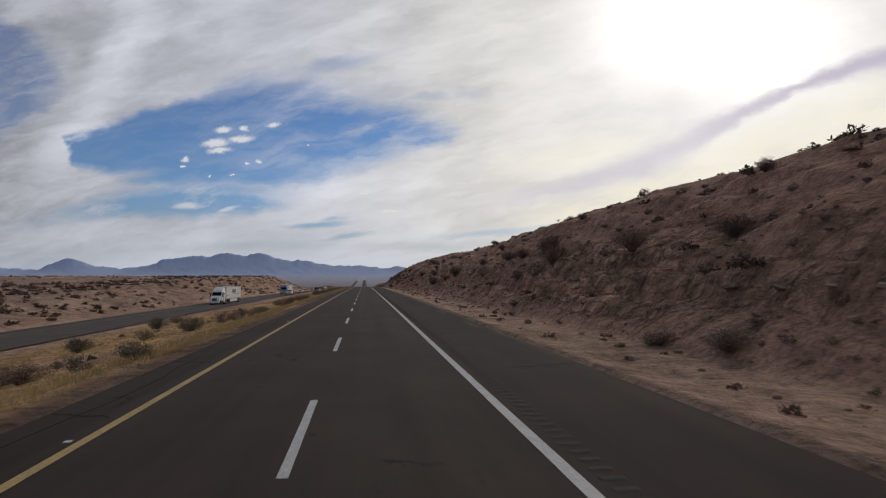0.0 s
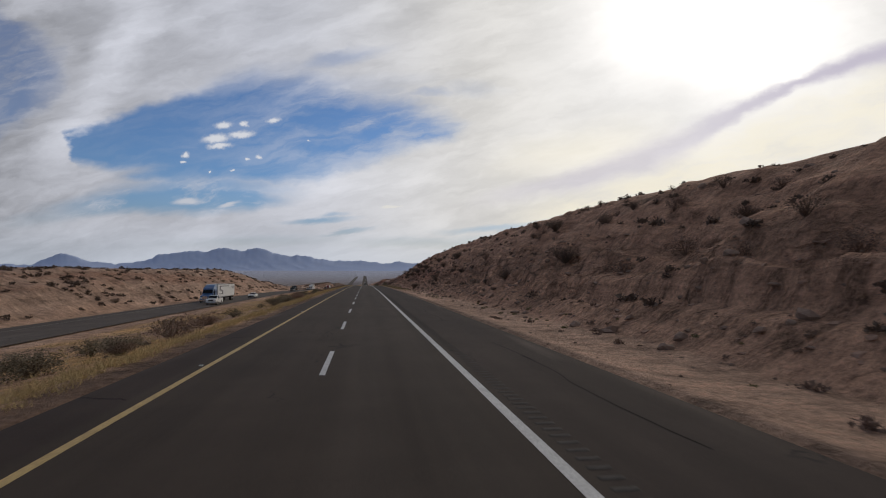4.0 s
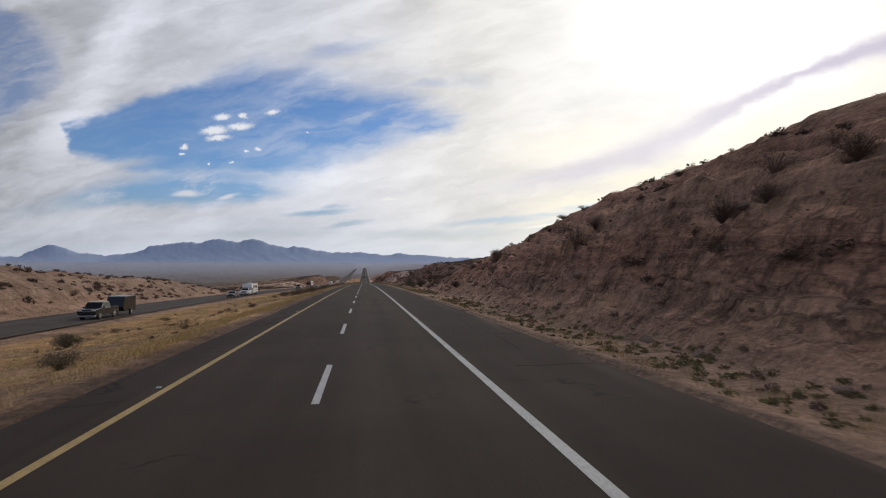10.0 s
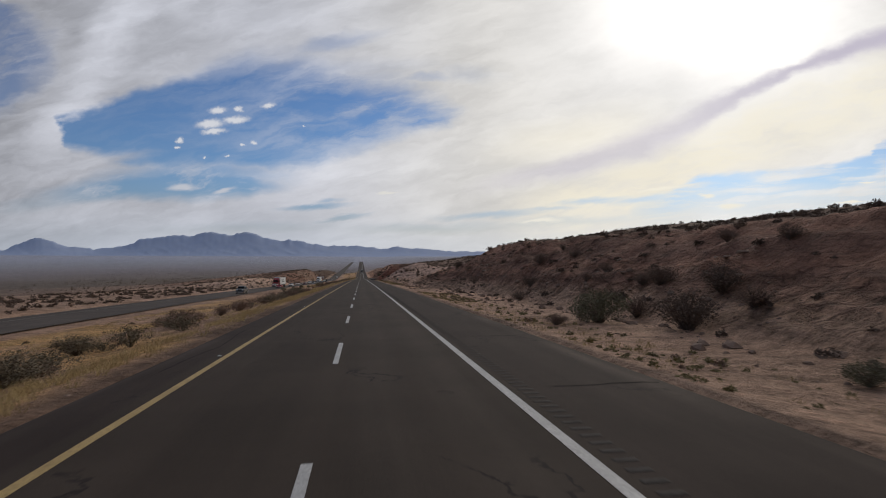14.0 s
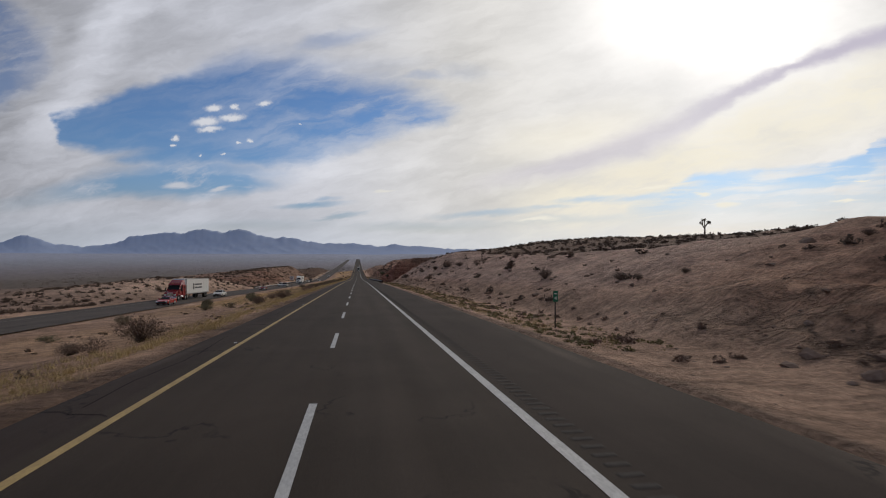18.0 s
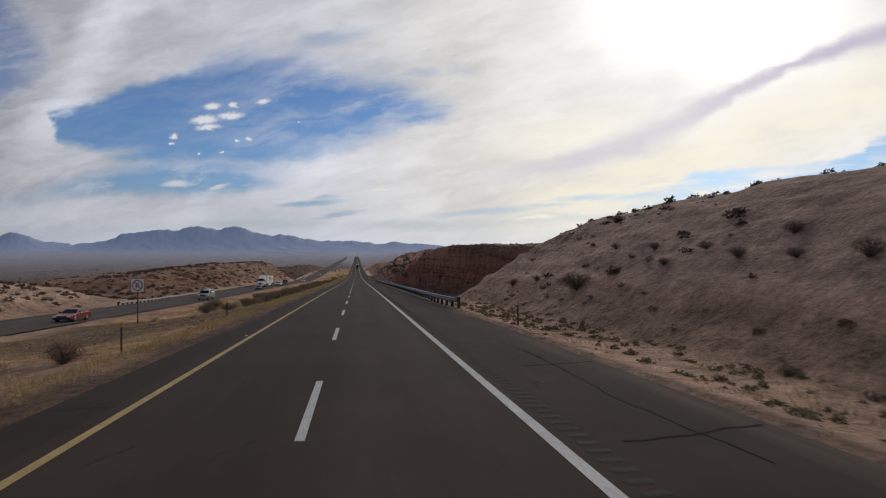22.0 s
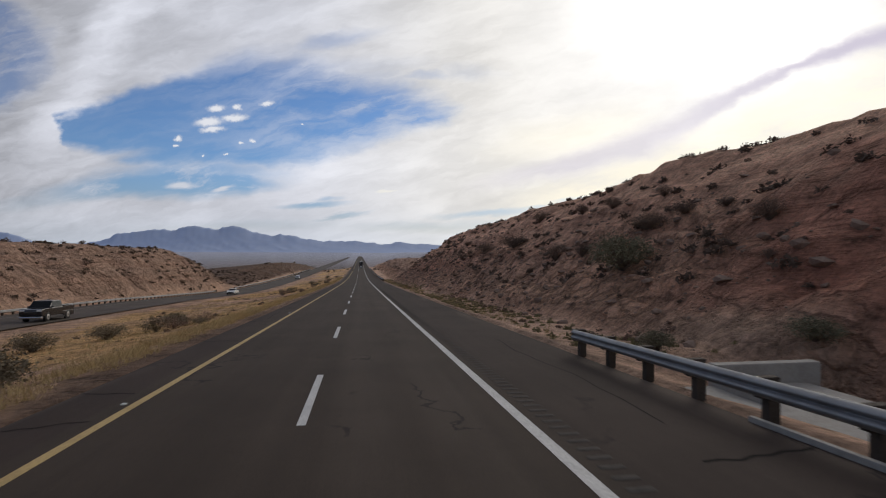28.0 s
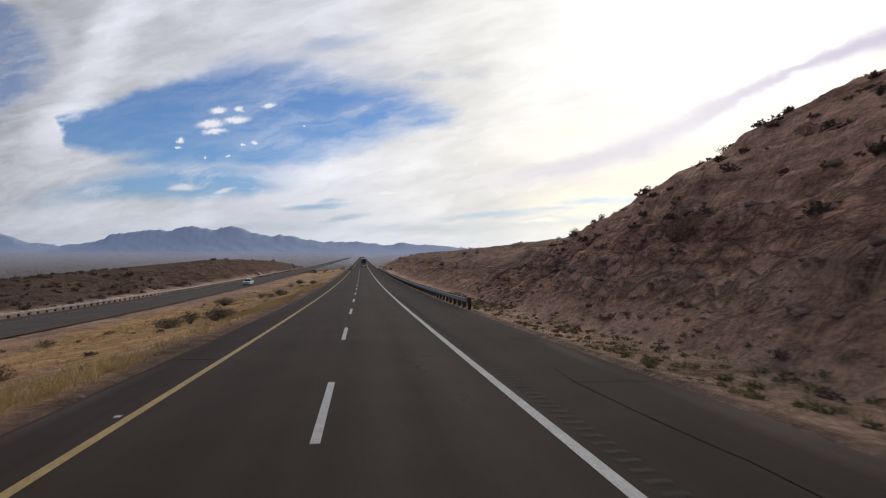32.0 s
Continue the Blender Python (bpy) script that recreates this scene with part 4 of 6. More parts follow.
def guard_rail(y0, y1, x_of, z_of, flip, label):
    rail = thing("guard_rail", pose(float(x_of(y0)), y0, float(z_of(y0))), label, "guard rail", "guard rails")
    inv = rail.matrix_world.inverted()
    step_y = 1.905
    first = {}
    count = int((y1 - y0) / step_y)
    for i in range(count + 1):
        y = y0 + i * step_y
        at = Vector((float(x_of(y)), y, float(z_of(y))))
        side = -1 if flip else 1
        for nm, mk, mat in (("post", lambda: box(.16, .36, -.09, .09, -1.1, .74, .008), M_WOODPOST),
                            ("block", lambda: box(.0, .16, -.075, .075, .40, .74, .008), M_WOODPOST)):
            if nm not in first:
                ob = part(nm, mk(), mat, rail)
                first[nm] = ob.data
            else:
                ob = new(nm, first[nm])
                ob.parent = rail
            ob.matrix_world = Matrix.Translation(at) @ pose(0, 0, 0, 0, 0, 180 if flip else 0)
        if i % 2 == 0 and i + 2 <= count:
            y2 = y + 2 * step_y
            b = Vector((float(x_of(y2)), y2, float(z_of(y2))))
            dvec = b - at
            if "beam" not in first:
                ob = part("beam", beam_mesh(2 * step_y + .02), M_GALV, rail, smooth=True)
                first["beam"] = ob.data
            else:
                ob = new("beam", first["beam"])
                ob.parent = rail
            rz = -math.degrees(math.atan2(dvec.x, dvec.y))
            rx = math.degrees(math.atan2(dvec.z, dvec.y))
            if flip:
                ob.matrix_world = Matrix.Translation(b) @ pose(0, 0, .43, -rx, 0, rz + 180)
            else:
                ob.matrix_world = Matrix.Translation(at) @ pose(0, 0, .43, rx, 0, rz)
    # rounded end shoes
    for yy in (y0, y0 + count * step_y - (count % 2) * step_y):
        bm = bmesh.new()
        for j in range(7):
            ang = math.pi * (j / 6)
            for z in (.43, .74):
                bm.verts.new((-.05 + .16 * (1 - math.cos(ang)) * .5, .12 * math.sin(ang) * (-1 if yy == y0 else 1), z))
        bm.verts.ensure_lookup_table()
        for j in range(6):
            bm.faces.new((bm.verts[2 * j], bm.verts[2 * j + 1], bm.verts[2 * j + 3], bm.verts[2 * j + 2]))
        ob = part("end_shoe", bm, M_GALV, rail, "rounded steel end shoe", True)
        ob.matrix_world = Matrix.Translation((float(x_of(yy)), yy, float(z_of(yy)))) @ pose(0, 0, 0, 0, 0, 180 if flip else 0)
    return rail


guard_rail(680.4, 840.9, lambda y: 6.45 + .55 * max(0, (690 - y) / 12) ** 2, lambda y: zr(y), False, "galvanised steel guard rail on wooden posts along the shoulder")
guard_rail(983.0, 1180.0, lambda y: 6.6, lambda y: zr(y), False, "galvanised guard rail on wooden posts farther down the shoulder")
guard_rail(742.0, 985.0, lambda y: table(y, FAR_X) - 7.3, lambda y: zr(y) + table(y, FAR_Z) - .22, True, "long pale guard rail on dark posts beyond the far carriageway")
guard_rail(1006.0, 1280.0, lambda y: table(y, FAR_X) - 7.3, lambda y: zr(y) + table(y, FAR_Z) - .22, True, "pale guard rail on dark posts along the far carriageway")

# concrete drain behind the guard rail
drain = thing("drain_inlet", pose(7.6, 833.5, float(zr(833.5)) - .1), "weathered concrete drain headwall beside the guard rail", "drain")
part("headwall", box(.2, 2.8, 2.2, 2.5, -1.4, .42, .03), M_CONCRETE, drain)
part("wing_wall", prism([(0, -1.0), (2.2, -1.0), (2.2, .36), (0, -.05)], .12, .02), M_CONCRETE, drain).location = (.2, 0, 0)
part("apron", box(-.6, 2.4, -2.8, 2.2, -.5, -.02, .03), M_CONCRETE, drain)
kerb = thing("asphalt_kerb", pose(6.5, 692.0, float(zr(692.0))), "low pale concrete kerb under the guard rail", "kerb")
for i in range(47):
    y0 = 692.0 + 3.0 * i
    ob = part("kerb_stone", box(-.05, .05, .004, 2.996, -.2, .055, .012), M_CONCRETE, kerb)
    ob.location = (0, y0 - 692.0, float(zr(y0) - zr(692.0)))
    ob.rotation_euler = (math.atan(float(zr(y0 + 3.0) - zr(y0)) / 3.0), 0, 0)

# ---- signs ----
M_SIGN_GREEN = material("green_sign_sheet", (.02, .16, .085), .4, grains=[(20, .3, (.03, .12, .08))])
M_SIGN_WHITE = material("white_sign_sheet", (.78, .78, .76), .4, grains=[(9, .2, (.6, .6, .57))])
M_SIGN_BLACK = material("black_sign_ink", (.02, .02, .02), .4)
M_SIGN_RED = material("red_sign_ink", (.30, .02, .02), .4)
M_POST_STEEL = material("rusty_post_steel", (.12, .10, .085), .6, .6, grains=[(12, .5, (.09, .05, .03))])
M_REFLECT = material("amber_reflector", (.65, .35, .05), .25)


def flat_text(body, size, mat, parent, m):
    cu = bpy.data.curves.new("text", "FONT")
    cu.body, cu.size, cu.align_x, cu.align_y, cu.extrude = body, size, "CENTER", "CENTER", .003
    tmp = bpy.data.objects.new("tmp", cu)
    scene.collection.objects.link(tmp)
    me = bpy.data.meshes.new_from_object(tmp.evaluated_get(bpy.context.evaluated_depsgraph_get()))
    bpy.data.objects.remove(tmp)
    me.materials.clear()
    me.materials.append(mat)
    ob = new("number", me)
    ob.parent = parent
    ob.matrix_local = m
    return ob


def mile_marker(x, y):
    z = float(land(np.array(x), np.array(y)))
    s = thing("mile_marker", pose(x, y, z - .05), "small green mile marker with a white number on a steel post", "road sign")
    bm = box(-.03, .03, 0, .012, 0, 1.86)
    box(-.03, -.02, -.03, .0, 0, 1.86, bm=bm)
    part("post", bm, M_POST_STEEL, s)
    part("panel", box(-.12, .12, -.05, -.034, 1.33, 1.86, .008), M_SIGN_GREEN, s)
    flat_text("4", .26, M_SIGN_WHITE, s, Matrix.Translation((0, -.054, 1.5)) @ pose(0, 0, 0, 90, 0, 0))
    part("number_bar", box(-.07, .07, -.055, -.051, 1.70, 1.75), M_SIGN_WHITE, s)
    return s


mile_marker(9.4, 548.2)


def u_turn_sign(x, y, top):
    z = float(land(np.array(x), np.array(y)))
    s = thing("no_u_turn_sign", pose(x, y, z - .1, 0, 0, -12) @ Matrix.Scale(1.55, 4), "white square no-U-turn sign on a thin steel post", "road sign")
    part("post", box(-.03, .03, 0, .05, 0, top), M_POST_STEEL, s)
    part("panel", box(-.38, .38, -.03, -.012, top - .76, top, .012), M_SIGN_WHITE, s)
    bm = bmesh.new()
    ring = 28
    for r in (.33, .27):
        for i in range(ring):
            a = 2 * math.pi * i / ring
            bm.verts.new((r * math.cos(a), -.035, top - .38 + r * math.sin(a)))
    bm.verts.ensure_lookup_table()
    for i in range(ring):
        j = (i + 1) % ring
        bm.faces.new((bm.verts[i], bm.verts[j], bm.verts[ring + j], bm.verts[ring + i]))
    c = math.sqrt(.5)
    vs = [bm.verts.new((sx * .28 * c + dx, -.0352, top - .38 + sz * .28 * c + dz)) for sx, sz, dx, dz in ((-1, 1, -.02, -.02), (-1, 1, .02, .02), (1, -1, .02, .02), (1, -1, -.02, -.02))]
    bm.faces.new(vs)
    part("red_ring", bm, M_SIGN_RED, s, "red ring with a slash")
    bm = bmesh.new()
    pts = [(.09, -.17)] + [(.09 * math.cos(a), .05 + .09 * math.sin(a)) for a in np.linspace(0, math.pi, 9)] + [(-.09, -.06)]
    inner = [(.05, -.17)] + [(.05 * math.cos(a), .05 + .05 * math.sin(a)) for a in np.linspace(0, math.pi, 9)] + [(-.05, -.06)]
    a = [bm.verts.new((px, -.033, top - .38 + pz)) for px, pz in pts]
    b = [bm.verts.new((px, -.033, top - .38 + pz)) for px, pz in inner]
    for i in range(len(a) - 1):
        bm.faces.new((a[i], a[i + 1], b[i + 1], b[i]))
    bm.faces.new([bm.verts.new((px, -.033, top - .38 + pz)) for px, pz in ((-.15, -.05), (.01, -.05), (-.07, -.17))])
    part("arrow", bm, M_SIGN_BLACK, s, "black bent arrow")
    return s


u_turn_sign(-20.3, 697.6, 2.75)


def delineator(x, y, label):
    z = float(land(np.array(x), np.array(y)))
    s = thing("delineator", pose(x, y, z - .1), label, "delineator", "roadside delineators")
    part("post", box(-.035, .035, -.01, .012, 0, 1.25, .004), M_POST_STEEL, s)
    part("reflector", box(-.04, .04, -.02, -.0105, 1.08, 1.22, .006), M_REFLECT, s, "amber reflector")


for x, y in ((-8.6, 681.0), (-8.4, 664.0), (-8.3, 706.0), (7.6, 668.0)):
    delineator(x, y, "dark steel delineator post with an amber reflector")
M_REFLECT_WHITE = material("raised_pavement_marker", (.55, .55, .5), .35)
dot_me = None
for i in range(40):
    y = 7.0 + i * 24.38
    bm = box(-.05, .05, -.05, .05, .0, .018, .006) if dot_me is None else None
    if bm:
        ob = part("road_stud", bm, M_REFLECT_WHITE, road)
        dot_me = ob.data
    else:
        ob = new("road_stud", dot_me)
        ob.parent = road
    ob.matrix_world = pose(EDGE_Y - .22, y, float(zr(y)) + .002)

# ---- plants and stones ----
M_STEM = material("dry_bush_stems", (.20, .15, .115), .9, grains=[(9, .5, (.07, .055, .045))], per_object=.4)
M_LEAF_DARK = material("dusty_olive_leaves", (.175, .12, .088), .85, grains=[(6, .5, (.105, .072, .054)), (30, .4, (.20, .145, .102))], per_object=.5)
M_LEAF_GREEN = material("grey_green_leaves", (.21, .185, .115), .85, grains=[(6, .5, (.12, .115, .065)), (30, .4, (.24, .22, .125))], per_object=.4)
M_LEAF_DRY = material("dry_brown_twigs", (.25, .165, .12), .9, grains=[(6, .5, (.15, .095, .07)), (30, .4, (.29, .20, .145))], per_object=.5)
M_LEAF_OLIVE = material("olive_brown_leaves", (.23, .185, .12), .85, grains=[(6, .5, (.15, .12, .08)), (30, .4, (.29, .235, .15))], per_object=.5)
M_STRAW = material("straw_grass", (.56, .40, .18), .9, grains=[(.15, .6, (.34, .24, .12)), (2.0, .5, (.58, .45, .24))], coords="World")
M_GREENGRASS = material("green_yellow_weeds", (.24, .20, .10), .9, grains=[(.3, .7, (.15, .12, .065)), (3.0, .5, (.31, .26, .11))], coords="World")
M_STONE = material("desert_stone", (.25, .165, .12), .95, grains=[(.4, .6, (.16, .10, .075)), (6, .5, (.34, .25, .19))], coords="World", bump=.4, bump_scale=12)
M_LEDGE = material("hard_earth_ledge", (.36, .215, .15), .95, grains=[(.3, .6, (.21, .12, .08)), (5, .5, (.36, .25, .18))], coords="World", bump=.5, bump_scale=9)
nr = np.random.RandomState(4)


def bush_arrays(leaves, stems, leaf_size, spread, seed, lean):
    """Corners and faces of a bush one metre tall: stems fanned out from the root, small leaf blades along their ends."""
    r = np.random.RandomState(seed)
    V_, F_, tips = [], [], []
    for i in range(stems):
        az, out = r.uniform(0, 2 * np.pi), spread * np.sqrt(r.uniform(.02, 1))
        h = (1 - .42 * (out / spread) ** 2) * r.uniform(.68, 1.04)
        end = np.array([np.cos(az) * out + lean * h, np.sin(az) * out, h])
        mid = end * np.array([.42, .42, .5]) + r.uniform(-.05, .05, 3)
        pts = [np.zeros(3) + r.uniform(-.05, .05, 3) * [1, 1, 0], mid, end]
        tips.append((mid, end))
        for side in (np.array([-np.sin(az), np.cos(az), 0]), np.array([np.cos(az), np.sin(az), .3])):
            b = len(V_)
            for p, w in zip(pts, (.014, .010, .004)):
                V_ += [p - side * w, p + side * w]
            F_ += [(b, b + 1, b + 3, b + 2), (b + 2, b + 3, b + 5, b + 4)]
    n = leaves
    pick = r.randint(0, len(tips), n)
    f = r.uniform(.05, 1.05, n) ** .8
    c = np.array([tips[p][0] + (tips[p][1] - tips[p][0]) * q for p, q in zip(pick, f)]) + r.normal(0, .065, (n, 3))
    dome = r.normal(0, 1, (n, 3))
    dome /= np.linalg.norm(dome, axis=1)[:, None]
    lobes = .80 + .22 * np.sin(3 * np.arctan2(dome[:, 1], dome[:, 0]) + seed) + .14 * np.sin(7 * dome[:, 2] + 5 * dome[:, 0])
    dome = dome * (lobes * r.uniform(.55, 1.0, n) ** .6)[:, None] * np.array([spread, spread, .50]) + np.array([0, 0, .50])
    c = np.where((r.uniform(0, 1, n) < .5)[:, None], dome, c)
    c[:, 2] = np.clip(c[:, 2], .04, None)
    d1, d2 = r.normal(0, 1, (n, 3)), r.normal(0, 1, (n, 3))
    d1 /= np.linalg.norm(d1, axis=1)[:, None]
    d2 -= (d1 * d2).sum(1)[:, None] * d1
    d2 /= np.linalg.norm(d2, axis=1)[:, None]
    sz = leaf_size * r.uniform(.5, 1.4, n)[:, None]
    quad = np.stack([c - d1 * sz, c + d2 * sz * .45, c + d1 * sz, c - d2 * sz * .45], 1).reshape(-1, 3)
    return np.array(V_), np.array(F_), quad, np.arange(n * 4).reshape(-1, 4)


THICKETS = {}


def bush_proto(name, label, leaf_mat, leaves, stems, leaf_size, spread, seed, lean=0.0):
    ob = thing(name, pose(0, -3000, -300), label, "bush", "desert bushes")
    sv_, sf_, lv_, lf_ = bush_arrays(leaves, stems, leaf_size, spread, seed, lean)
    arrays("twig_frame", sv_, sf_, M_STEM, ob)
    arrays("foliage", lv_, lf_, leaf_mat, ob)
    sv_, sf_, lv_, lf_ = bush_arrays(leaves // 4, stems // 3, leaf_size * 1.55, spread, seed + 50, lean)
    return ob, leaf_mat, np.concatenate([lv_, sv_]), np.concatenate([lf_, sf_ + len(lv_)])


PROTOS = [bush_proto("desert_bush", "dark olive creosote bush on the dry slope", M_LEAF_DARK, 3000, 110, .025, .66, 11),
          bush_proto("desert_bush", "dark olive creosote bush on the dry slope", M_LEAF_DARK, 2800, 100, .026, .80, 12, .15),
          bush_proto("desert_bush", "brown half-dry bush on the dry slope", M_LEAF_DRY, 2800, 120, .025, .74, 13),
          bush_proto("desert_bush", "wiry sparse bush with bare twigs", M_LEAF_DARK, 1600, 130, .021, .66, 14, -.1),
          bush_proto("desert_bush", "grey-green rounded bush in dry grass", M_LEAF_GREEN, 3800, 70, .033, .85, 15),
          bush_proto("desert_bush", "low brown-green bush in the straw median", M_LEAF_OLIVE, 3800, 80, .033, 1.0, 16),
          bush_proto("desert_bush", "twiggy grey-brown bush in the straw median", M_LEAF_DRY, 3000, 120, .027, .95, 17)]


def plant(proto, x, y, s, joined=False, sink=.06):
    """A bush of its own, or one of a thicket."""
    z = float(land(np.array(float(x)), np.array(float(y))))
    m = pose(x, y, z - sink * s, nr.uniform(-6, 6), nr.uniform(-6, 6), nr.uniform(0, 360)) @ Matrix.Diagonal((s * nr.uniform(.85, 1.15), s * nr.uniform(.85, 1.15), s * nr.uniform(.75, 1.0), 1))
    ob, mat, vs, fs = proto
    if joined:
        a = np.array(m)
        THICKETS.setdefault(mat.name, []).append((mat, vs @ a[:3, :3].T + a[:3, 3], fs))
    else:
        copy_thing(ob, m)


BUSHES_EAST = [(11.7, 13.9, 1.1), (11.4, 17.4, 0.9), (18.3, 22.4, 1.3), (24.3, 27.5, 1.1), (16.9, 30.1, 1.9), (23.8, 54.5, 1), (13.6, 216.6, 1), (16.4, 224, 1.4), (20.9, 237.4, 1.3), (17.2, 275.9, 1.3),
    (14.9, 277.4, 1.2), (16.2, 283.8, 1.5), (18.5, 286.4, 1.2), (14.1, 290.5, 1.1), (21.1, 297.5, 1.2), (18, 299.3, 1.2), (19.2, 305.7, 1.2), (15.7, 309, 1.2), (23.7, 349.5, 0.9), (12.6, 361.8, 1.2),
    (17.3, 372.5, 1.3), (16.6, 392.4, 1.3), (15.1, 397.7, 1.7), (13.4, 399.9, 1.2), (15.9, 403.1, 1.2), (25, 406.2, 0.9), (17.9, 416.7, 1.4)]
BUSHES_FIRST_CUT = [(21.8, 81.5, 1.3), (17, 74.6, 1.3), (15.7, 90.4, 2.2), (23.8, 123, 1.6), (17, 79.7, 0.7), (15.6, 75.6, 0.6), (13.5, 104.1, 1.8), (15.4, 100, 1.5), (15.9, 119.9, 1.7), (22.7, 174.8, 1.8),
    (25.9, 101.6, 1), (29, 117, 1.1), (25.9, 80, 0.8), (24.8, 84.6, 0.6), (16.9, 156.6, 1.9)]
BUSHES_MID = [(15, 432.8, 1.3), (16.8, 830, 1.8), (10.7, 836, 1)]
BUSHES_PALE_CUT = [(17.1, 571.3, 1.2), (16.9, 556.3, 0.7), (16.7, 553.7, 0.5), (18, 550.9, 0.4), (23.6, 545.1, 0.5), (13.4, 674.6, 1.3), (18.2, 663.1, 0.7), (16.2, 660.8, 0.5), (16.2, 664, 0.6), (16.9, 667.1, 0.5),
    (16, 657.7, 0.8), (15.3, 668.2, 0.5), (16.8, 676.3, 0.5), (17.2, 672.3, 0.5), (24, 690.5, 1.2), (18.4, 683.3, 0.4), (13.5, 688.7, 0.8), (13.7, 683.2, 0.6), (11, 655.3, 0.4), (24.9, 606.7, 1),
    (19.2, 590.1, 1), (13.4, 626, 1.2)]
BUSHES_GREEN = [(14.6, 853.4, 2.3), (12.2, 837.8, 0.9), (9.6, 841.2, 0.8), (11.5, 415.5, 0.8), (16.8, 830, 1.8)]
BUSHES_LARGE = [(20.4, 54.1, 1.9), (16.6, 43.5, 2.1), (18.4, 59.3, 1.6), (17.4, 61.6, 1.5), (15.1, 49.6, 1.2), (12.3, 41.1, 0.8), (19.4, 253.8, 1.6), (16.4, 247.1, 1.6), (15.7, 271.8, 1.4), (15.3, 263.1, 1.3),
    (16.4, 255.5, 1.4), (14.9, 248.3, 1.2), (11.8, 240.8, 1.3), (21.8, 259.4, 1), (14.3, 277.4, 1.2), (16, 259.1, 1.1), (12, 242.5, 1)]
BUSHES_HOLLOW = [(12.0, 431.0, 1.7), (14.5, 427.2, 2.0), (18.6, 430.6, 1.6), (21.3, 467.9, 1.3), (19.8, 446.8, 1.0), (18.9, 439.3, .9), (17.3, 444.9, .8), (16.2, 437.6, 1.0), (19.3, 437.8, .9), (16.8, 425.9, 1.2),
    (23.5, 462.3, .9), (23.7, 437.1, .9), (23.4, 431.5, .9), (9.5, 430.6, .7)]
BUSHES_END = [(17.4, 855.8, 1.4), (18.8, 853.9, 1), (19.3, 851, 0.8), (17.7, 846, 1), (19.8, 865.1, 1.2), (20.1, 871.7, 1), (22.7, 891.2, 1.8), (15.3, 843.2, 0.5), (15.3, 865.6, 1.7), (20.3, 858.6, 1),
    (15.9, 861.9, 1.2), (16.9, 883.2, 1.9), (15.6, 891.1, 1.7), (18.1, 941, 1.1), (20.4, 940.5, 1.1), (21.8, 938, 1.5), (21.7, 956.2, 1.1), (20.3, 948.4, 1.2), (17, 953.9, 1.1), (13.8, 935.2, 0.5),
    (22.6, 946.8, 0.8), (16.6, 912.5, 1), (15, 902.5, 1.3), (18.9, 919.2, 1)]
BUSHES_MEDIAN = [(-7.4, 17.3, 0.8), (-18.1, 36.1, 1.2), (-20.4, 56.1, 1.5), (-22.2, 67.5, 1.3), (-17.2, 261.8, 1.1), (-17.4, 269.7, 1.1), (-13.7, 270.8, 1.3), (-13.5, 283.3, 1.1), 
    (-16, 305.4, 1.3), (-20.5, 312.4, 0.8), (-18.5, 324.4, 1.2), (-16.2, 402.6, 1.1), (-17.5, 410.6, 1.1), (-16.2, 414.7, 0.9), (-15.8, 425.6, 1.5), (-14.8, 526.2, 1.2), 
    (-13.9, 526.9, 1.2), (-21.1, 557.4, 1.3), (-20.5, 574.8, 1.1), (-10.5, 583.7, 1.2)]
BUSHES_MEDIAN_FAR = [(-8.8, 589.7, 1.7), (-17.6, 590, 1.1), (-21.5, 605.9, 1.3), (-15.6, 607.2, 1.6), (-13, 701.2, 1.2), (-15.5, 702.6, 1.3), (-19.4, 721.9, 1.6), (-13.3, 740.2, 1.3), 
    (-15.2, 749.4, 1.6), (-18.1, 751.1, 1.7), (-19.3, 752.7, 1.2), (-10.7, 760.2, 1.8), (-14.6, 785.5, 1.6), (-13.6, 841.9, 2), (-16.4, 855.4, 1.5), (-14.2, 858.5, 1.5), 
    (-12.6, 865.1, 1.4), (-16.1, 1014.8, 1.3), (-14.5, 1077, 1.3)]

for x, y, s in BUSHES_EAST + BUSHES_MID:
    plant(PROTOS[[0, 1, 2, 2, 3][nr.randint(5)] if s < 1.7 else (4 if 825 < y < 860 else 2)], x, y, s)
for x, y, s in BUSHES_LARGE + BUSHES_FIRST_CUT + BUSHES_PALE_CUT + BUSHES_END:
    plant(PROTOS[[2, 2, 1, 3][nr.randint(4)]], x, y, s * 1.02)
for x, y, s in BUSHES_GREEN:
    plant(PROTOS[4], x, y, s)
for i, (x, y, s) in enumerate(BUSHES_HOLLOW):
    plant(PROTOS[4 if i == 0 else [0, 1, 2][nr.randint(3)]], x, y, s * 1.15)
for x, y, s in BUSHES_MEDIAN + BUSHES_MEDIAN_FAR:
    plant(PROTOS[[4, 5, 5, 6][nr.randint(4)]], x, y, s * .9)
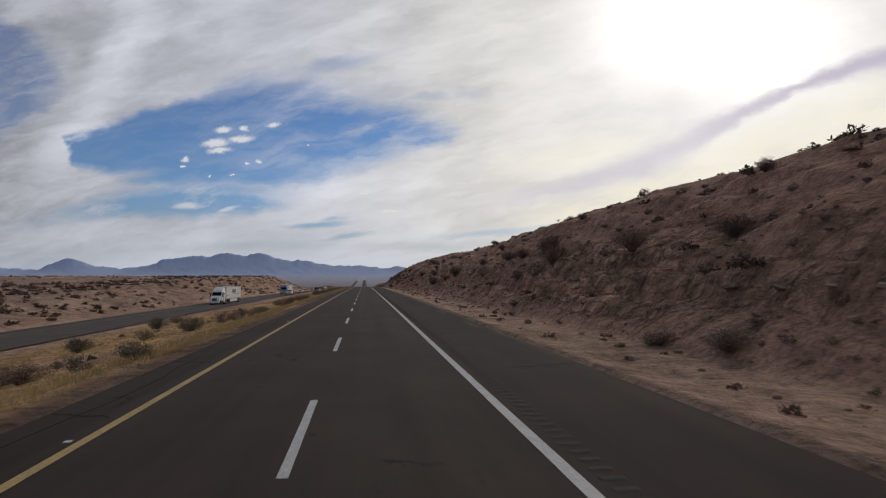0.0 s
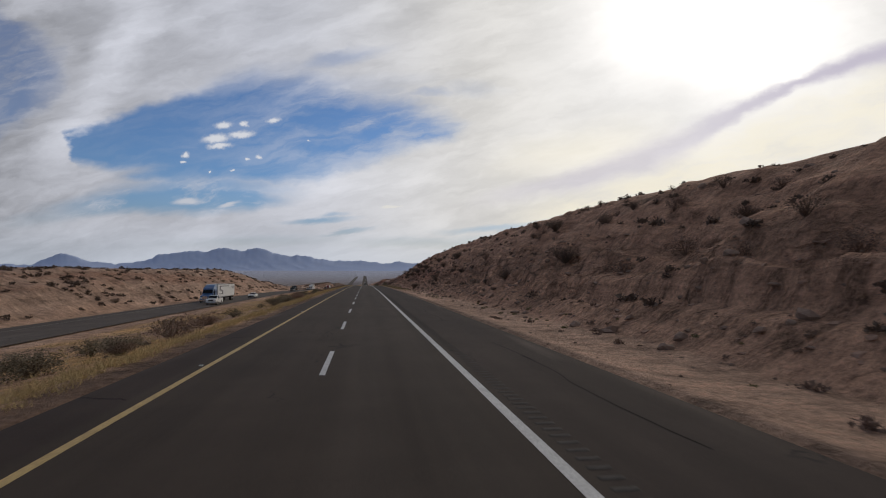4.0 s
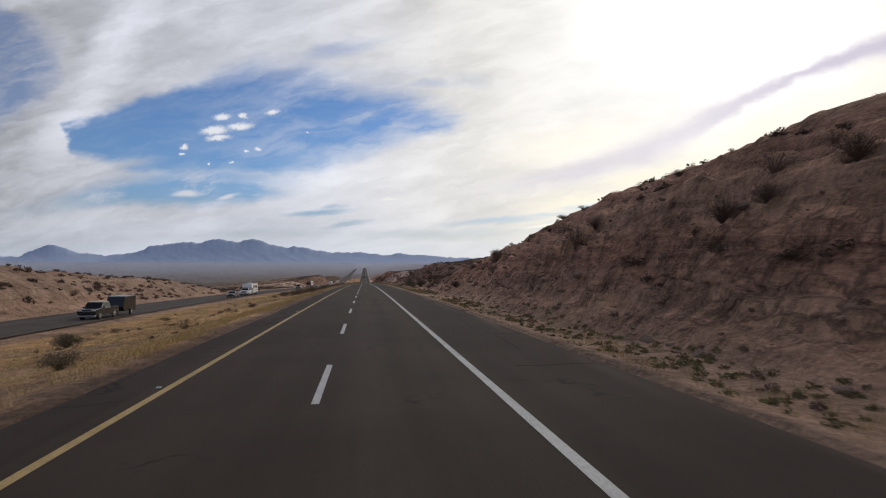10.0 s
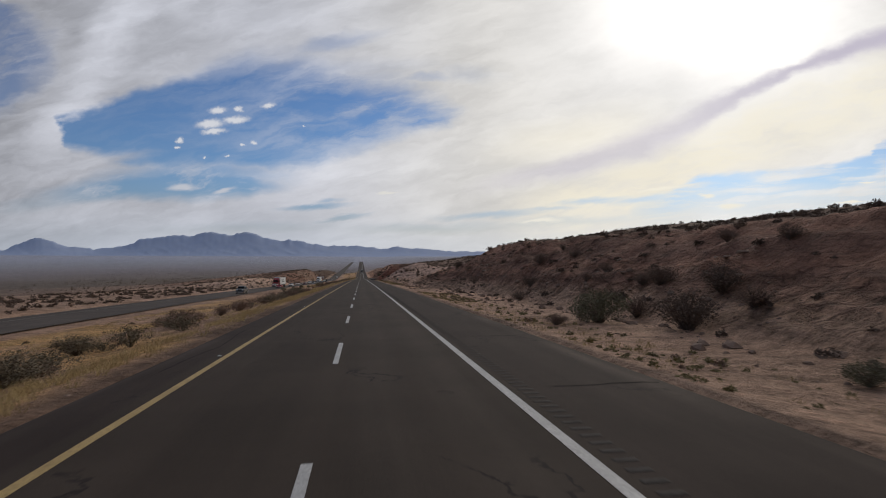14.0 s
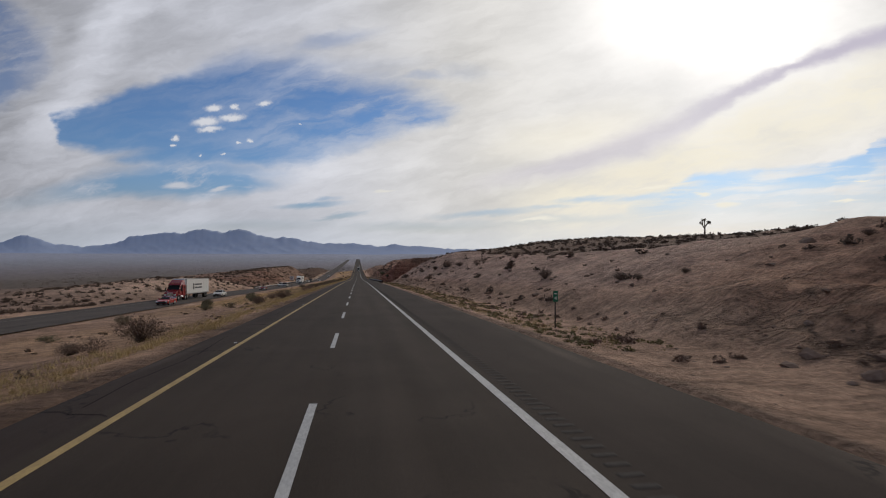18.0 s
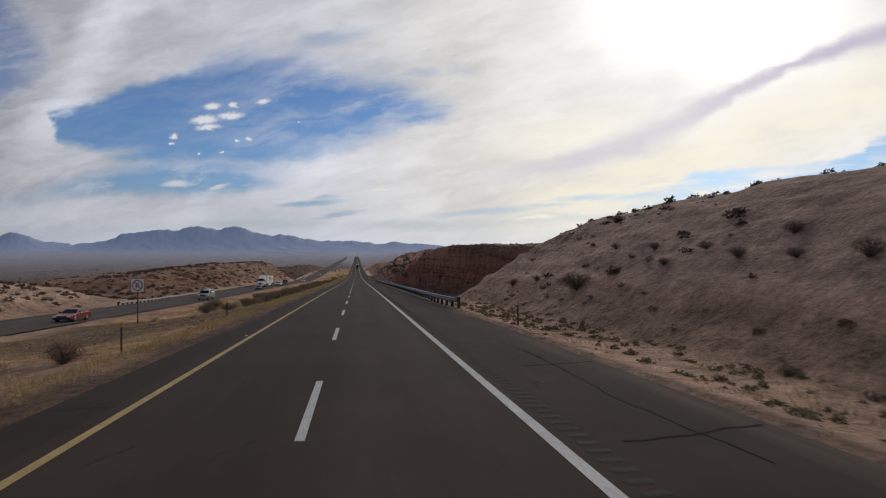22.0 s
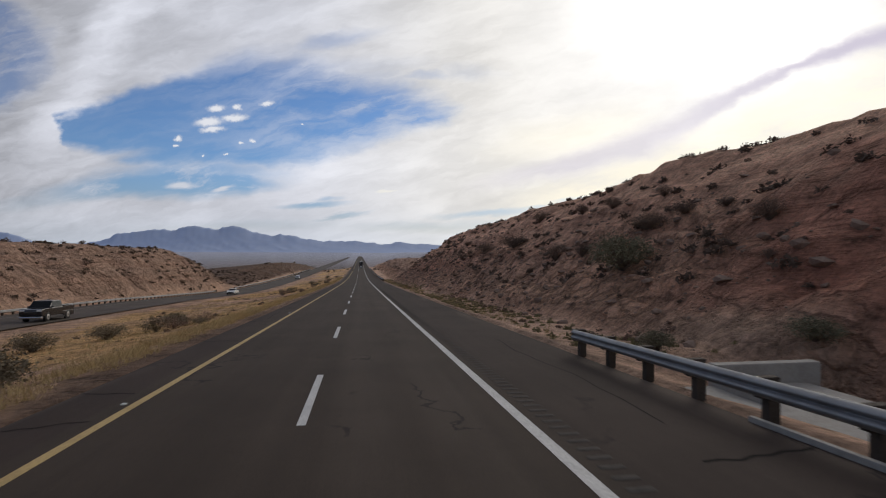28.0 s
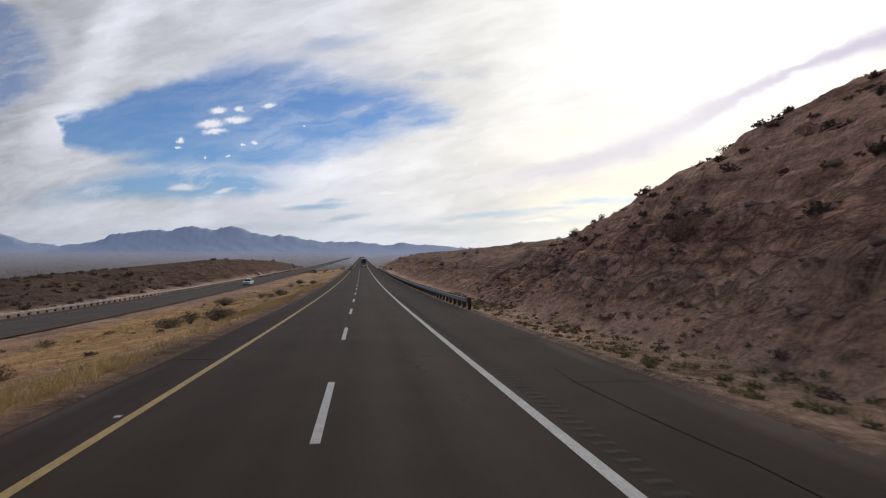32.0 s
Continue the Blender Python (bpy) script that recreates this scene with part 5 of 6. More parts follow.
# more of them by chance: larger ones low on the slopes, small ones towards the crests
for a, b, x0, x1, n in ((-5, 70, 14, 27, 14), (70, 125, 17, 28, 8), (125, 235, 14, 27, 44), (270, 375, 15, 27, 36), (385, 535, 15, 30, 40), (575, 655, 15, 30, 7), (895, 985, 14, 27, 20), (985, 1090, 12, 30, 10)):
    for i in range(n):
        x = nr.uniform(x0, x1)
        plant(PROTOS[[0, 1, 2, 2, 2, 3, 3][nr.randint(7)]], x, nr.uniform(a, b), nr.uniform(.6, 1.7 if x < 22 else 1.1), i % 3 > 0)
for a, b, n in ((-5, 535, 46), (842, 1000, 18)):
    for i in range(n):
        plant(PROTOS[[0, 2, 3, 3][nr.randint(4)]], nr.uniform(26, 33), nr.uniform(a, b), nr.uniform(.3, .75), True)
for i in range(60):
    y = nr.uniform(715, 835)
    plant(PROTOS[[0, 2, 3][nr.randint(3)]], nr.uniform(14, max(16, float(table(y, RIM)) - 6)), y, nr.uniform(.5, 1.2), True)
# hedges of bushes behind the strip of straw on the median
for a, b, n in ((10, 110, 30), (110, 300, 34), (300, 390, 7), (390, 500, 56), (500, 600, 10), (600, 690, 12), (692, 790, 54), (790, 860, 16), (860, 985, 9), (985, 1090, 12)):
    for i in range(n):
        knot = nr.randint(0, max(2, n // 4)) / max(2, n // 4)
        y = a + (b - a) * min(1, max(0, knot + nr.normal(0, .035)))
        if 674 < y < 702:
            continue
        plant(PROTOS[[5, 5, 6, 6, 6][nr.randint(5)]], -9.3 - abs(nr.normal(0, 2.4)), y, nr.uniform(.55, 1.4), i % 4 > 0)
for a, b, n in ((-5, 300, 9), (320, 520, 10), (520, 690, 9), (705, 980, 12), (980, 1100, 4)):
    for i in range(n):
        plant(PROTOS[[4, 5, 6, 2][nr.randint(4)]], nr.uniform(-20.5, -10.5), nr.uniform(a, b), nr.uniform(.4, .95), True)
for a, b, n in ((20, 400, 40), (400, 740, 30), (770, 985, 50)):
    for i in range(n):
        y = nr.uniform(a, b)
        plant(PROTOS[[0, 1, 2, 3][nr.randint(4)]], float(table(y, FAR_X)) - nr.uniform(9.5, 34), y, nr.uniform(.6, 1.5), True)
for key, label in (("dusty_olive_leaves", "dark olive bushes scattered over slopes and hills"), ("dry_brown_twigs", "brown half-dry bushes on slopes and median"),
                   ("olive_brown_leaves", "olive-brown bushes in hedges on the median"), ("grey_green_leaves", "grey-green bushes in hedges on the median")):
    V_, F_, n = [], [], 0
    for mat, vs, fs in THICKETS[key]:
        V_.append(vs)
        F_.append(fs + n)
        n += len(vs)
    tagged(arrays("bush_thicket", np.concatenate(V_), np.concatenate(F_), mat), label, "bushes", kind="stuff")


def clumps(name, pts, sizes, blades, mat, label, cat):
    """Many small plants in one mesh: fine blades round each root, thickest low down."""
    n = len(pts)
    r = np.random.RandomState(len(name) + n)
    d = r.normal(0, 1, (n, blades, 3))
    d /= np.linalg.norm(d, axis=2)[..., None]
    d[..., 2] = np.abs(d[..., 2]) * .85
    squash = r.uniform(.75, 1.35, (n, 1, 3)) * np.array([1, 1, .9])
    c = pts[:, None, :] + d * squash * r.uniform(.15, 1.0, (n, blades, 1)) * sizes[:, None, None] * .55
    f = sizes[:, None, None] * (26.0 / blades) ** .5
    w = r.normal(0, 1, (n, blades, 3)) * f * .15
    u = d * f * .28 + r.normal(0, 1, (n, blades, 3)) * f * .10
    tri = np.stack([c - w, c + w, c + u], 2).reshape(-1, 3)
    return tagged(arrays(name, tri, np.arange(len(tri)).reshape(-1, 3), mat), label, cat, kind="stuff")


def spread_points(n, x0, x1, y0, y1, seed, follow=None):
    r = np.random.RandomState(seed)
    x, y = r.uniform(x0, x1, n), r.uniform(y0, y1, n)
    if follow is not None:
        x = x + table(y, follow)
    keep = fbm(x / 9.0, y / 9.0, 3, seed) + .28 * r.normal(0, 1, n) > -.12
    x, y = x[keep], y[keep]
    return np.stack([x, y, land(x, y)], 1), r


def scrub(name, rows, lo, hi, blades, mat, label, cat="scrub", lift=0.0):
    P_, S_ = [], []
    for i, (n, x0, x1, y0, y1, follow) in enumerate(rows):
        p, r = spread_points(n, x0, x1, y0, y1, 500 + i + len(name), follow)
        P_.append(p)
        S_.append(r.uniform(lo, hi, len(p)) ** 1.0)
    P_, S_ = np.concatenate(P_), np.concatenate(S_)
    return clumps(name, P_, S_, blades, mat, label, cat)


scrub("slope_scrub", [(1200, 13, 32, -20, 535, None), (170, 13, 32, 540, 700, None), (900, 13, 32, 840, 1010, None), (700, 14, 50, 706, 840, None)], .28, .95, 70, M_LEAF_DARK, "small dark shrubs dotted over the cut slope")
scrub("crest_scrub", [(2600, 27, 62, -20, 1060, None), (1500, 62, 150, -20, 1200, None), (2600, 29, 80, 390, 715, None)], .35, 1.0, 60, M_LEAF_DARK, "dusty shrubs along the crest of the cutting")
scrub("far_side_scrub", [(7000, -46, -9.5, -10, 1100, FAR_X), (3500, -170, -46, -10, 1300, FAR_X)], .45, 1.25, 52, M_LEAF_DARK, "dark shrubs over the land beyond the far carriageway")
scrub("distant_scrub", [(3200, -700, -160, 100, 2300, None), (1400, -160, 200, 1150, 2300, None), (900, 150, 420, 0, 1500, None)], .8, 2.0, 18, M_LEAF_DARK, "scrub scattered over the distant plain")
scrub("verge_weeds", [(2400, 7.4, 11.0, 235, 480, None), (1500, 7.4, 11.0, 540, 705, None), (2200, 7.2, 10.8, 842, 1010, None), (260, 9.5, 12.5, -10, 235, None), (500, 7.5, 13, 690, 842, None)], .10, .34, 44, M_GREENGRASS, "yellow-green weeds on the sandy verge", "weeds")
scrub("verge_twigs", [(700, 8.4, 13.5, -10, 480, None), (500, 8.4, 13.5, 500, 705, None), (400, 8.4, 12.5, 842, 1010, None)], .12, .5, 60, M_LEAF_DRY, "brown dry tufts at the foot of the slope", "dry tufts")
scrub("median_scrub", [(800, -22, -8.5, -10, 1060, None)], .15, .5, 60, M_LEAF_DARK, "low dark tufts in the straw median", "scrub")


def grass(name, rows, lo, hi, blades, mat, label, wide=.012):
    """Upright thin blades of dry grass, in tufts."""
    V_ = []
    for i, (n, x0, x1, y0, y1) in enumerate(rows):
        r = np.random.RandomState(900 + i + len(name))
        x, y = r.uniform(x0, x1, n), r.uniform(y0, y1, n)
        keep = fbm(x / 6.0, y / 10.0, 3, 901) + .3 * r.normal(0, 1, n) > -.10
        x, y = x[keep], y[keep]
        k_ = len(x)
        base = np.stack([x, y, land(x, y)], 1)[:, None, :] + r.normal(0, .12, (k_, blades, 3)) * np.array([1, 1, 0])
        h = r.uniform(lo, hi, (k_, 1, 1)) * r.uniform(.6, 1.1, (k_, blades, 1))
        tip = base + np.concatenate([r.normal(0, .4, (k_, blades, 2)), np.ones((k_, blades, 1))], 2) * h
        az = r.uniform(0, np.pi, (k_, blades))
        side = np.stack([np.cos(az), np.sin(az), az * 0], 2) * wide
        V_.append(np.stack([base - side, base + side, tip], 2).reshape(-1, 3))
    V_ = np.concatenate(V_)
    return tagged(arrays(name, V_, np.arange(len(V_)).reshape(-1, 3), mat), label, "grass", kind="stuff")


grass("median_grass", [(17000, -24, -7.4, -8, 480), (3000, -12, -7.4, 480, 640), (16000, -23, -7.4, 600, 1060), (5000, -9.4, -7.4, -8, 1000)], .09, .27, 10, M_STRAW, "straw-coloured dry grass on the median")
grass("straw_strip", [(10000, -8.4, -6.45, -8, 480), (1500, -8.2, -6.45, 480, 600), (10000, -8.4, -6.45, 600, 1040)], .14, .34, 20, M_STRAW, "taller straw grass in a strip along the shoulder", .009)
grass("verge_grass", [(1800, 7.2, 10.5, 230, 480), (1800, 7.4, 11, 540, 700), (1500, 7.2, 10.5, 842, 1010)], .10, .30, 8, M_STRAW, "sparse dry grass on the sandy verge")


def stones(name, rows, lo, hi, label):
    t = (1 + 5 ** .5) / 2
    ico = np.array([(-1, t, 0), (1, t, 0), (-1, -t, 0), (1, -t, 0), (0, -1, t), (0, 1, t), (0, -1, -t), (0, 1, -t), (t, 0, -1), (t, 0, 1), (-t, 0, -1), (-t, 0, 1)]) / 1.9
    tris = np.array([(0, 11, 5), (0, 5, 1), (0, 1, 7), (0, 7, 10), (0, 10, 11), (1, 5, 9), (5, 11, 4), (11, 10, 2), (10, 7, 6), (7, 1, 8),
                     (3, 9, 4), (3, 4, 2), (3, 2, 6), (3, 6, 8), (3, 8, 9), (4, 9, 5), (2, 4, 11), (6, 2, 10), (8, 6, 7), (9, 8, 1)])
    V_, F_, n = [], [], 0
    for i, (cnt, x0, x1, y0, y1) in enumerate(rows):
        p, r = spread_points(cnt, x0, x1, y0, y1, 700 + i + len(name), None)
        k_ = len(p)
        s = lo * (hi / lo) ** (r.uniform(0, 1, k_) ** 2.2)
        body = ico[None] * (1 + r.uniform(-.35, .35, (k_, 12, 1))) * s[:, None, None] * np.stack([r.uniform(.7, 1.4, k_), r.uniform(.7, 1.4, k_), r.uniform(.45, .8, k_)], 1)[:, None, :]
        V_.append((p[:, None, :] + body + np.array([0, 0, .15]) * s[:, None, None]).reshape(-1, 3))
        F_.append((tris[None] + (np.arange(k_) * 12)[:, None, None] + n).reshape(-1, 3))
        n += k_ * 12
    return tagged(arrays(name, np.concatenate(V_), np.concatenate(F_), M_STONE), label, "stones", kind="stuff")


stones("slope_clods", [(2600, 12, 22, -10, 540), (1800, 12, 22, 842, 1010), (300, 12, 26, 545, 700), (900, 12, 45, 706, 840)], .07, .34, "earth clods and ledge blocks on the cut slope")
stones("slope_stones", [(2200, 10.5, 18, -10, 540), (1500, 10.5, 18, 840, 1010), (700, 12, 45, 705, 840), (600, 14, 30, -10, 540)], .05, .38, "clods and stones fallen to the foot of the cutting")
stones("verge_gravel", [(1600, 6.9, 11, -10, 1010), (900, -7.4, -5.8, -10, 1010), (900, -20, -9, -10, 1010)], .02, .09, "small gravel stones on the verges")


def ledge_blocks(name, rows, label):
    """Angular blocks of hard earth, half buried, their long sides along the road."""
    corner = np.array([(sx, sy, sz) for sz in (-1, 1) for sy in (-1, 1) for sx in (-1, 1)], float)
    quads = np.array([(0, 2, 3, 1), (4, 5, 7, 6), (0, 1, 5, 4), (2, 6, 7, 3), (0, 4, 6, 2), (1, 3, 7, 5)])
    V_, F_, n = [], [], 0
    for i, (cnt, x0, x1, y0, y1) in enumerate(rows):
        p, r = spread_points(cnt, x0, x1, y0, y1, 820 + i, TOE_R)
        k_ = len(p)
        s = .035 * (2.4 ** r.uniform(0, 1, k_))
        size = np.stack([s * r.uniform(.8, 1.6, k_), s * r.uniform(.9, 2.8, k_), s * r.uniform(.4, .9, k_)], 1)[:, None, :]
        body = corner[None] * size * (1 + r.uniform(-.38, .28, (k_, 8, 3)))
        a = r.normal(0, .35, k_)[:, None]
        body = np.stack([body[..., 0] * np.cos(a) - body[..., 1] * np.sin(a), body[..., 0] * np.sin(a) + body[..., 1] * np.cos(a), body[..., 2] + .35 * body[..., 0]], 2)
        V_.append((p[:, None, :] + body).reshape(-1, 3))
        F_.append((quads[None] + (np.arange(k_) * 8)[:, None, None] + n).reshape(-1, 4))
        n += k_ * 8
    return tagged(arrays(name, np.concatenate(V_), np.concatenate(F_), M_LEDGE), label, "ledges", kind="stuff")


ledge_blocks("ledge_blocks", [(2300, .2, 6.5, -10, 385), (500, 0, 8, 385, 540), (1300, .2, 6, 845, 1010)], "crumbling ledges of hard earth low on the cutting")


def boulder(x, y, s, seed):
    bm = bmesh.new()
    bmesh.ops.create_icosphere(bm, subdivisions=2, radius=1.0)
    noise.seed_set(seed)
    for v in bm.verts:
        v.co = Vector((v.co.x * 1.2, v.co.y, v.co.z * .65)) * (1 + .55 * noise.noise(v.co * 1.7) + .25 * noise.noise(v.co * 4))
    ob = part("boulder", bm, M_STONE)
    ob.matrix_world = pose(x, y, float(land(np.array(x), np.array(y))) + .15 * s, 0, 0, seed * 47 % 360) @ Matrix.Scale(s, 4)
    return tagged(ob, "reddish-brown boulder at the foot of the cutting", "boulder", "fallen boulders")


rb = random.Random(31)
for i in range(36):
    a, b = ((-4, 120), (120, 215), (265, 372), (845, 1000))[i % 4]
    y = rb.uniform(a, b)
    boulder(float(table(y, TOE_R)) + rb.uniform(-.6, 2.2), y, rb.uniform(.12, .27), i + 3)


def joshua_tree(x, y, s):
    z = float(land(np.array(x), np.array(y)))
    t = thing("joshua_tree", pose(x, y, z - .1) @ Matrix.Scale(s, 4), "dark Joshua tree with tufted arms on the skyline", "tree")
    arms = [((0, 0, 0), (0, 0, 1.9), .17), ((0, 0, 1.7), (-.75, .1, 2.7), .12), ((0, 0, 1.9), (.7, 0, 2.9), .12), ((-.4, .05, 2.3), (-.35, .1, 3.2), .1), ((.4, 0, 2.45), (1.1, .1, 2.75), .1), ((0, 0, 1.9), (.1, .2, 3.3), .11)]
    tips = [a[1] for a in arms[1:]]
    for i, (p, q, r_) in enumerate(arms):
        bm = bmesh.new()
        d = Vector(q) - Vector(p)
        bmesh.ops.create_cone(bm, cap_ends=True, segments=8, radius1=r_, radius2=r_ * .75, depth=d.length, matrix=Matrix.Translation((Vector(p) + Vector(q)) / 2) @ d.to_track_quat("Z", "Y").to_matrix().to_4x4())
        part("trunk" if i == 0 else "limb", bm, M_STEM, t)
    r = np.random.RandomState(77)
    for tip in tips:
        n = 90
        d = r.normal(0, 1, (n, 3))
        d[:, 2] += .35
        d /= np.linalg.norm(d, axis=1)[:, None]
        side = np.cross(d, r.normal(0, 1, (n, 3)))
        side /= np.linalg.norm(side, axis=1)[:, None]
        c = np.array(tip)
        v = np.stack([c - side * .03 + d * .05, c + side * .03 + d * .05, c + d * r.uniform(.3, .48, (n, 1))], 1).reshape(-1, 3)
        arrays("leaf_tuft", v, np.arange(n * 3).reshape(-1, 3), M_LEAF_DARK, t)


joshua_tree(74.0, 630.0, 1.15)
joshua_tree(120.0, 850.0, .65)
joshua_tree(-66.0, 186.0, .75)

# ---- vehicles ----


def paint(name, base, rough=.28, metal=0.0):
    return material(name, base, rough, metal, grains=[(1.3, .18, tuple(c * .7 for c in base)), (9, .12, tuple(c * .8 for c in base))], spec=.5)


M_PAINT = {"white": paint("white_paint", (.74, .74, .72)), "silver": paint("silver_paint", (.34, .34, .35), .3, .6), "grey": paint("grey_paint", (.12, .12, .12), .3, .4),
           "black": paint("black_paint", (.018, .018, .02), .2), "red": paint("red_paint", (.42, .02, .022), .25), "darkred": paint("dark_red_paint", (.24, .012, .018), .25),
           "blue": paint("blue_paint", (.03, .10, .24), .3)}
M_GLASS = material("dark_window_glass", (.010, .011, .012), .08, spec=.22)
M_TYRE = material("tyre_rubber", (.022, .022, .022), .9, grains=[(12, .4, (.04, .036, .032))])
M_RIM = material("alloy_rim", (.32, .32, .32), .4, .85, grains=[(20, .3, (.3, .3, .3))])
M_TRIM = material("black_plastic_trim", (.025, .025, .025), .7, grains=[(15, .3, (.04, .04, .04))])
M_CHROME = material("chrome_trim", (.62, .62, .62), .15, 1.0)
M_LAMP = material("clear_lamp_lens", (.75, .75, .72), .12, spec=.6)
M_TAIL = material("red_lamp_lens", (.4, .015, .01), .2)
M_PLATE = material("plate_bar", (.55, .55, .52), .5)
M_TRAILER = material("white_trailer_panel", (.72, .72, .70), .4, grains=[(.5, .2, (.58, .57, .54)), (5, .2, (.64, .63, .6))])
M_INK_DARK = material("dark_graphic_film", (.03, .03, .035), .5)
M_INK_GREY = material("grey_graphic_film", (.2, .2, .21), .5)


def on_far_road(y, lane):
    """The pose of an oncoming vehicle whose nose is at y."""
    g = float(zr(y + 4) + table(y + 4, FAR_Z) - zr(y) - table(y, FAR_Z)) / 4
    s = float(table(y + 4, FAR_X) - table(y, FAR_X)) / 4
    return pose(float(table(y, FAR_X)) + lane, y, float(zr(y) + table(y, FAR_Z)) + .005, math.degrees(math.atan(g)), 0, -math.degrees(math.atan(s)))


def on_road(y, x):
    g = float(zr(y) - zr(y - 4)) / 4
    return pose(x, y, float(zr(y)) + .005, -math.degrees(math.atan(g)), 0, 180)


def wheel(parent, x, y, r, w, rim_r=.62, lift=0.0):
    tyre = part("wheel", drum(x, y, r + lift, r, w, 22), M_TYRE, parent, smooth=False)
    side = 1 if x > 0 else -1
    bm = drum(x + side * (w / 2 - .02), y, r + lift, r * rim_r, .06, 16)
    part("rim", bm, M_RIM, tyre, "alloy rim")
    part("hub", drum(x + side * (w / 2 + .015), y, r + lift, r * .16, .03, 10), M_TRIM, tyre)
    return tyre


def side_poly(pts, xs, thick, bm=None):
    """A pane on the flank: (y, z) corners with an x for each."""
    own = bmesh.new()
    a = [own.verts.new((x, y, z)) for (y, z), x in zip(pts, xs)]
    s = thick if xs[0] > 0 else -thick
    b = [own.verts.new((x + s, y, z)) for (y, z), x in zip(pts, xs)]
    own.faces.new(a)
    own.faces.new(b[::-1])
    for i in range(len(a)):
        j = (i + 1) % len(a)
        own.faces.new((a[i], b[i], b[j], a[j]))
    return own


def car(m, colour, label, category, name, L, half, belt, body, cabin, roof_half, wheels, r, bed=None, chrome=False, rack=False):
    """A car by its side profiles; its nose points to -y and stands at y = 0."""
    ob = thing(name, m, label, category, "vehicles on the road")
    P = M_PAINT[colour]
    shell = part("body", prism(body, half, .05), P, ob)
    z0, z1 = cabin[0][1], max(p[1] for p in cabin)

    def wide(z):
        return half * .97 + (roof_half - half * .97) * (z - z0) / (z1 - z0)
    part("cabin", prism(cabin, half * .97, .035, roof_half, z0), P, ob)
    (ya, za), (yb, zb), (yc, zc), (yd, zd) = cabin
    f0, f1 = .12, .90

    def along(p, q, f):
        return (p[0] + (q[0] - p[0]) * f, p[1] + (q[1] - p[1]) * f)
    for nm, p, q, sgn in (("windscreen", cabin[0], cabin[1], -1), ("rear_window", cabin[3], cabin[2], 1)):
        lo, hi = along(p, q, f0), along(p, q, f1)
        wl, wh = wide(lo[1]) - .07, wide(hi[1]) - .07
        c = [(-wl, lo[0], lo[1]), (wl, lo[0], lo[1]), (wh, hi[0], hi[1]), (-wh, hi[0], hi[1])]
        nrm = Vector((0, -(q[1] - p[1]), (q[0] - p[0]))).normalized()
        if nrm.z < 0:
            nrm = -nrm
        c = [tuple(Vector(v) + nrm * .012) for v in c]
        part(nm, panel(c, .01 * (1 if sgn < 0 else -1)), M_GLASS, ob)
    splits = [(.06, .47), (.53, .94)] if yd - ya > 2.2 else [(.10, .92)]
    for s in (-1, 1):
        for a, b in splits:
            pts = []
            for f, lvl in ((a, .16), (b, .16), (b, .86), (a, .86)):
                z = z0 + (z1 - z0) * lvl
                front, back = along(cabin[0], cabin[1], lvl)[0] + .06, along(cabin[3], cabin[2], lvl)[0] - .06
                pts.append((front + (back - front) * f, z))
            part("side_window", side_poly(pts, [s * (wide(p[1]) + .004) for p in pts], .008), M_GLASS, ob)
        part("mirror", box(min(s * half, s * (half + .2)), max(s * half, s * (half + .2)), ya + .28, ya + .42, z0 + .02, z0 + .18, .03), P if not chrome else M_TRIM, ob)
        part("door_handle", box(min(s * (half - .01), s * (half + .025)), max(s * (half - .01), s * (half + .025)), (ya + yd) / 2 + .1, (ya + yd) / 2 + .3, z0 - .16, z0 - .12), M_TRIM, ob)
        part("door_seam", box(min(s * (half - .02), s * (half + .003)), max(s * (half - .02), s * (half + .003)), (ya + yd) / 2 - .06, (ya + yd) / 2 - .045, body[0][1] + .1, z0 - .02), M_TRIM, ob)
        part("sill", box(min(s * (half - .08), s * (half + .01)), max(s * (half - .08), s * (half + .01)), wheels[0] + r + .1, wheels[1] - r - .1, .24, .36, .02), M_TRIM, ob)
        hz = body[2][1]
        part("headlight", box(min(s * .5, s * (half - .04)), max(s * .5, s * (half - .04)), -.015, .22, hz - .17, hz - .02, .03), M_LAMP, ob, "clear headlight lens")
        part("taillight", box(min(s * (half - .28), s * (half - .03)), max(s * (half - .28), s * (half - .03)), L - .12, L + .012, belt - .3, belt - .1, .03), M_TAIL, ob, "red tail light")
        for yw in wheels:
            part("wheel_arch", drum(s * (half - .09), yw, r, r * 1.17, .2, 20), M_TRIM, ob)
            wheel(ob, s * (half - .08), yw, r, .22)
    gz = body[2][1]
    part("grille", box(-.5, .5, -.03, .1, gz - (.36 if chrome else .22), gz - .05, .02), M_TRIM, ob)
    if chrome:
        part("grille_bar", box(-.5, .5, -.045, .0, gz - .21, gz - .16, .01), M_CHROME, ob, "chrome grille bar")
    part("front_bumper", box(-half + .04, half - .04, -.05, .18, .30, .50, .05), M_CHROME if chrome else M_TRIM, ob)
    part("rear_bumper", box(-half + .06, half - .06, L - .16, L + .05, .34, .54, .05), M_CHROME if chrome else M_TRIM, ob)
    part("number_plate", box(-.16, .16, L + .05, L + .058, .56, .70), M_PLATE, ob)
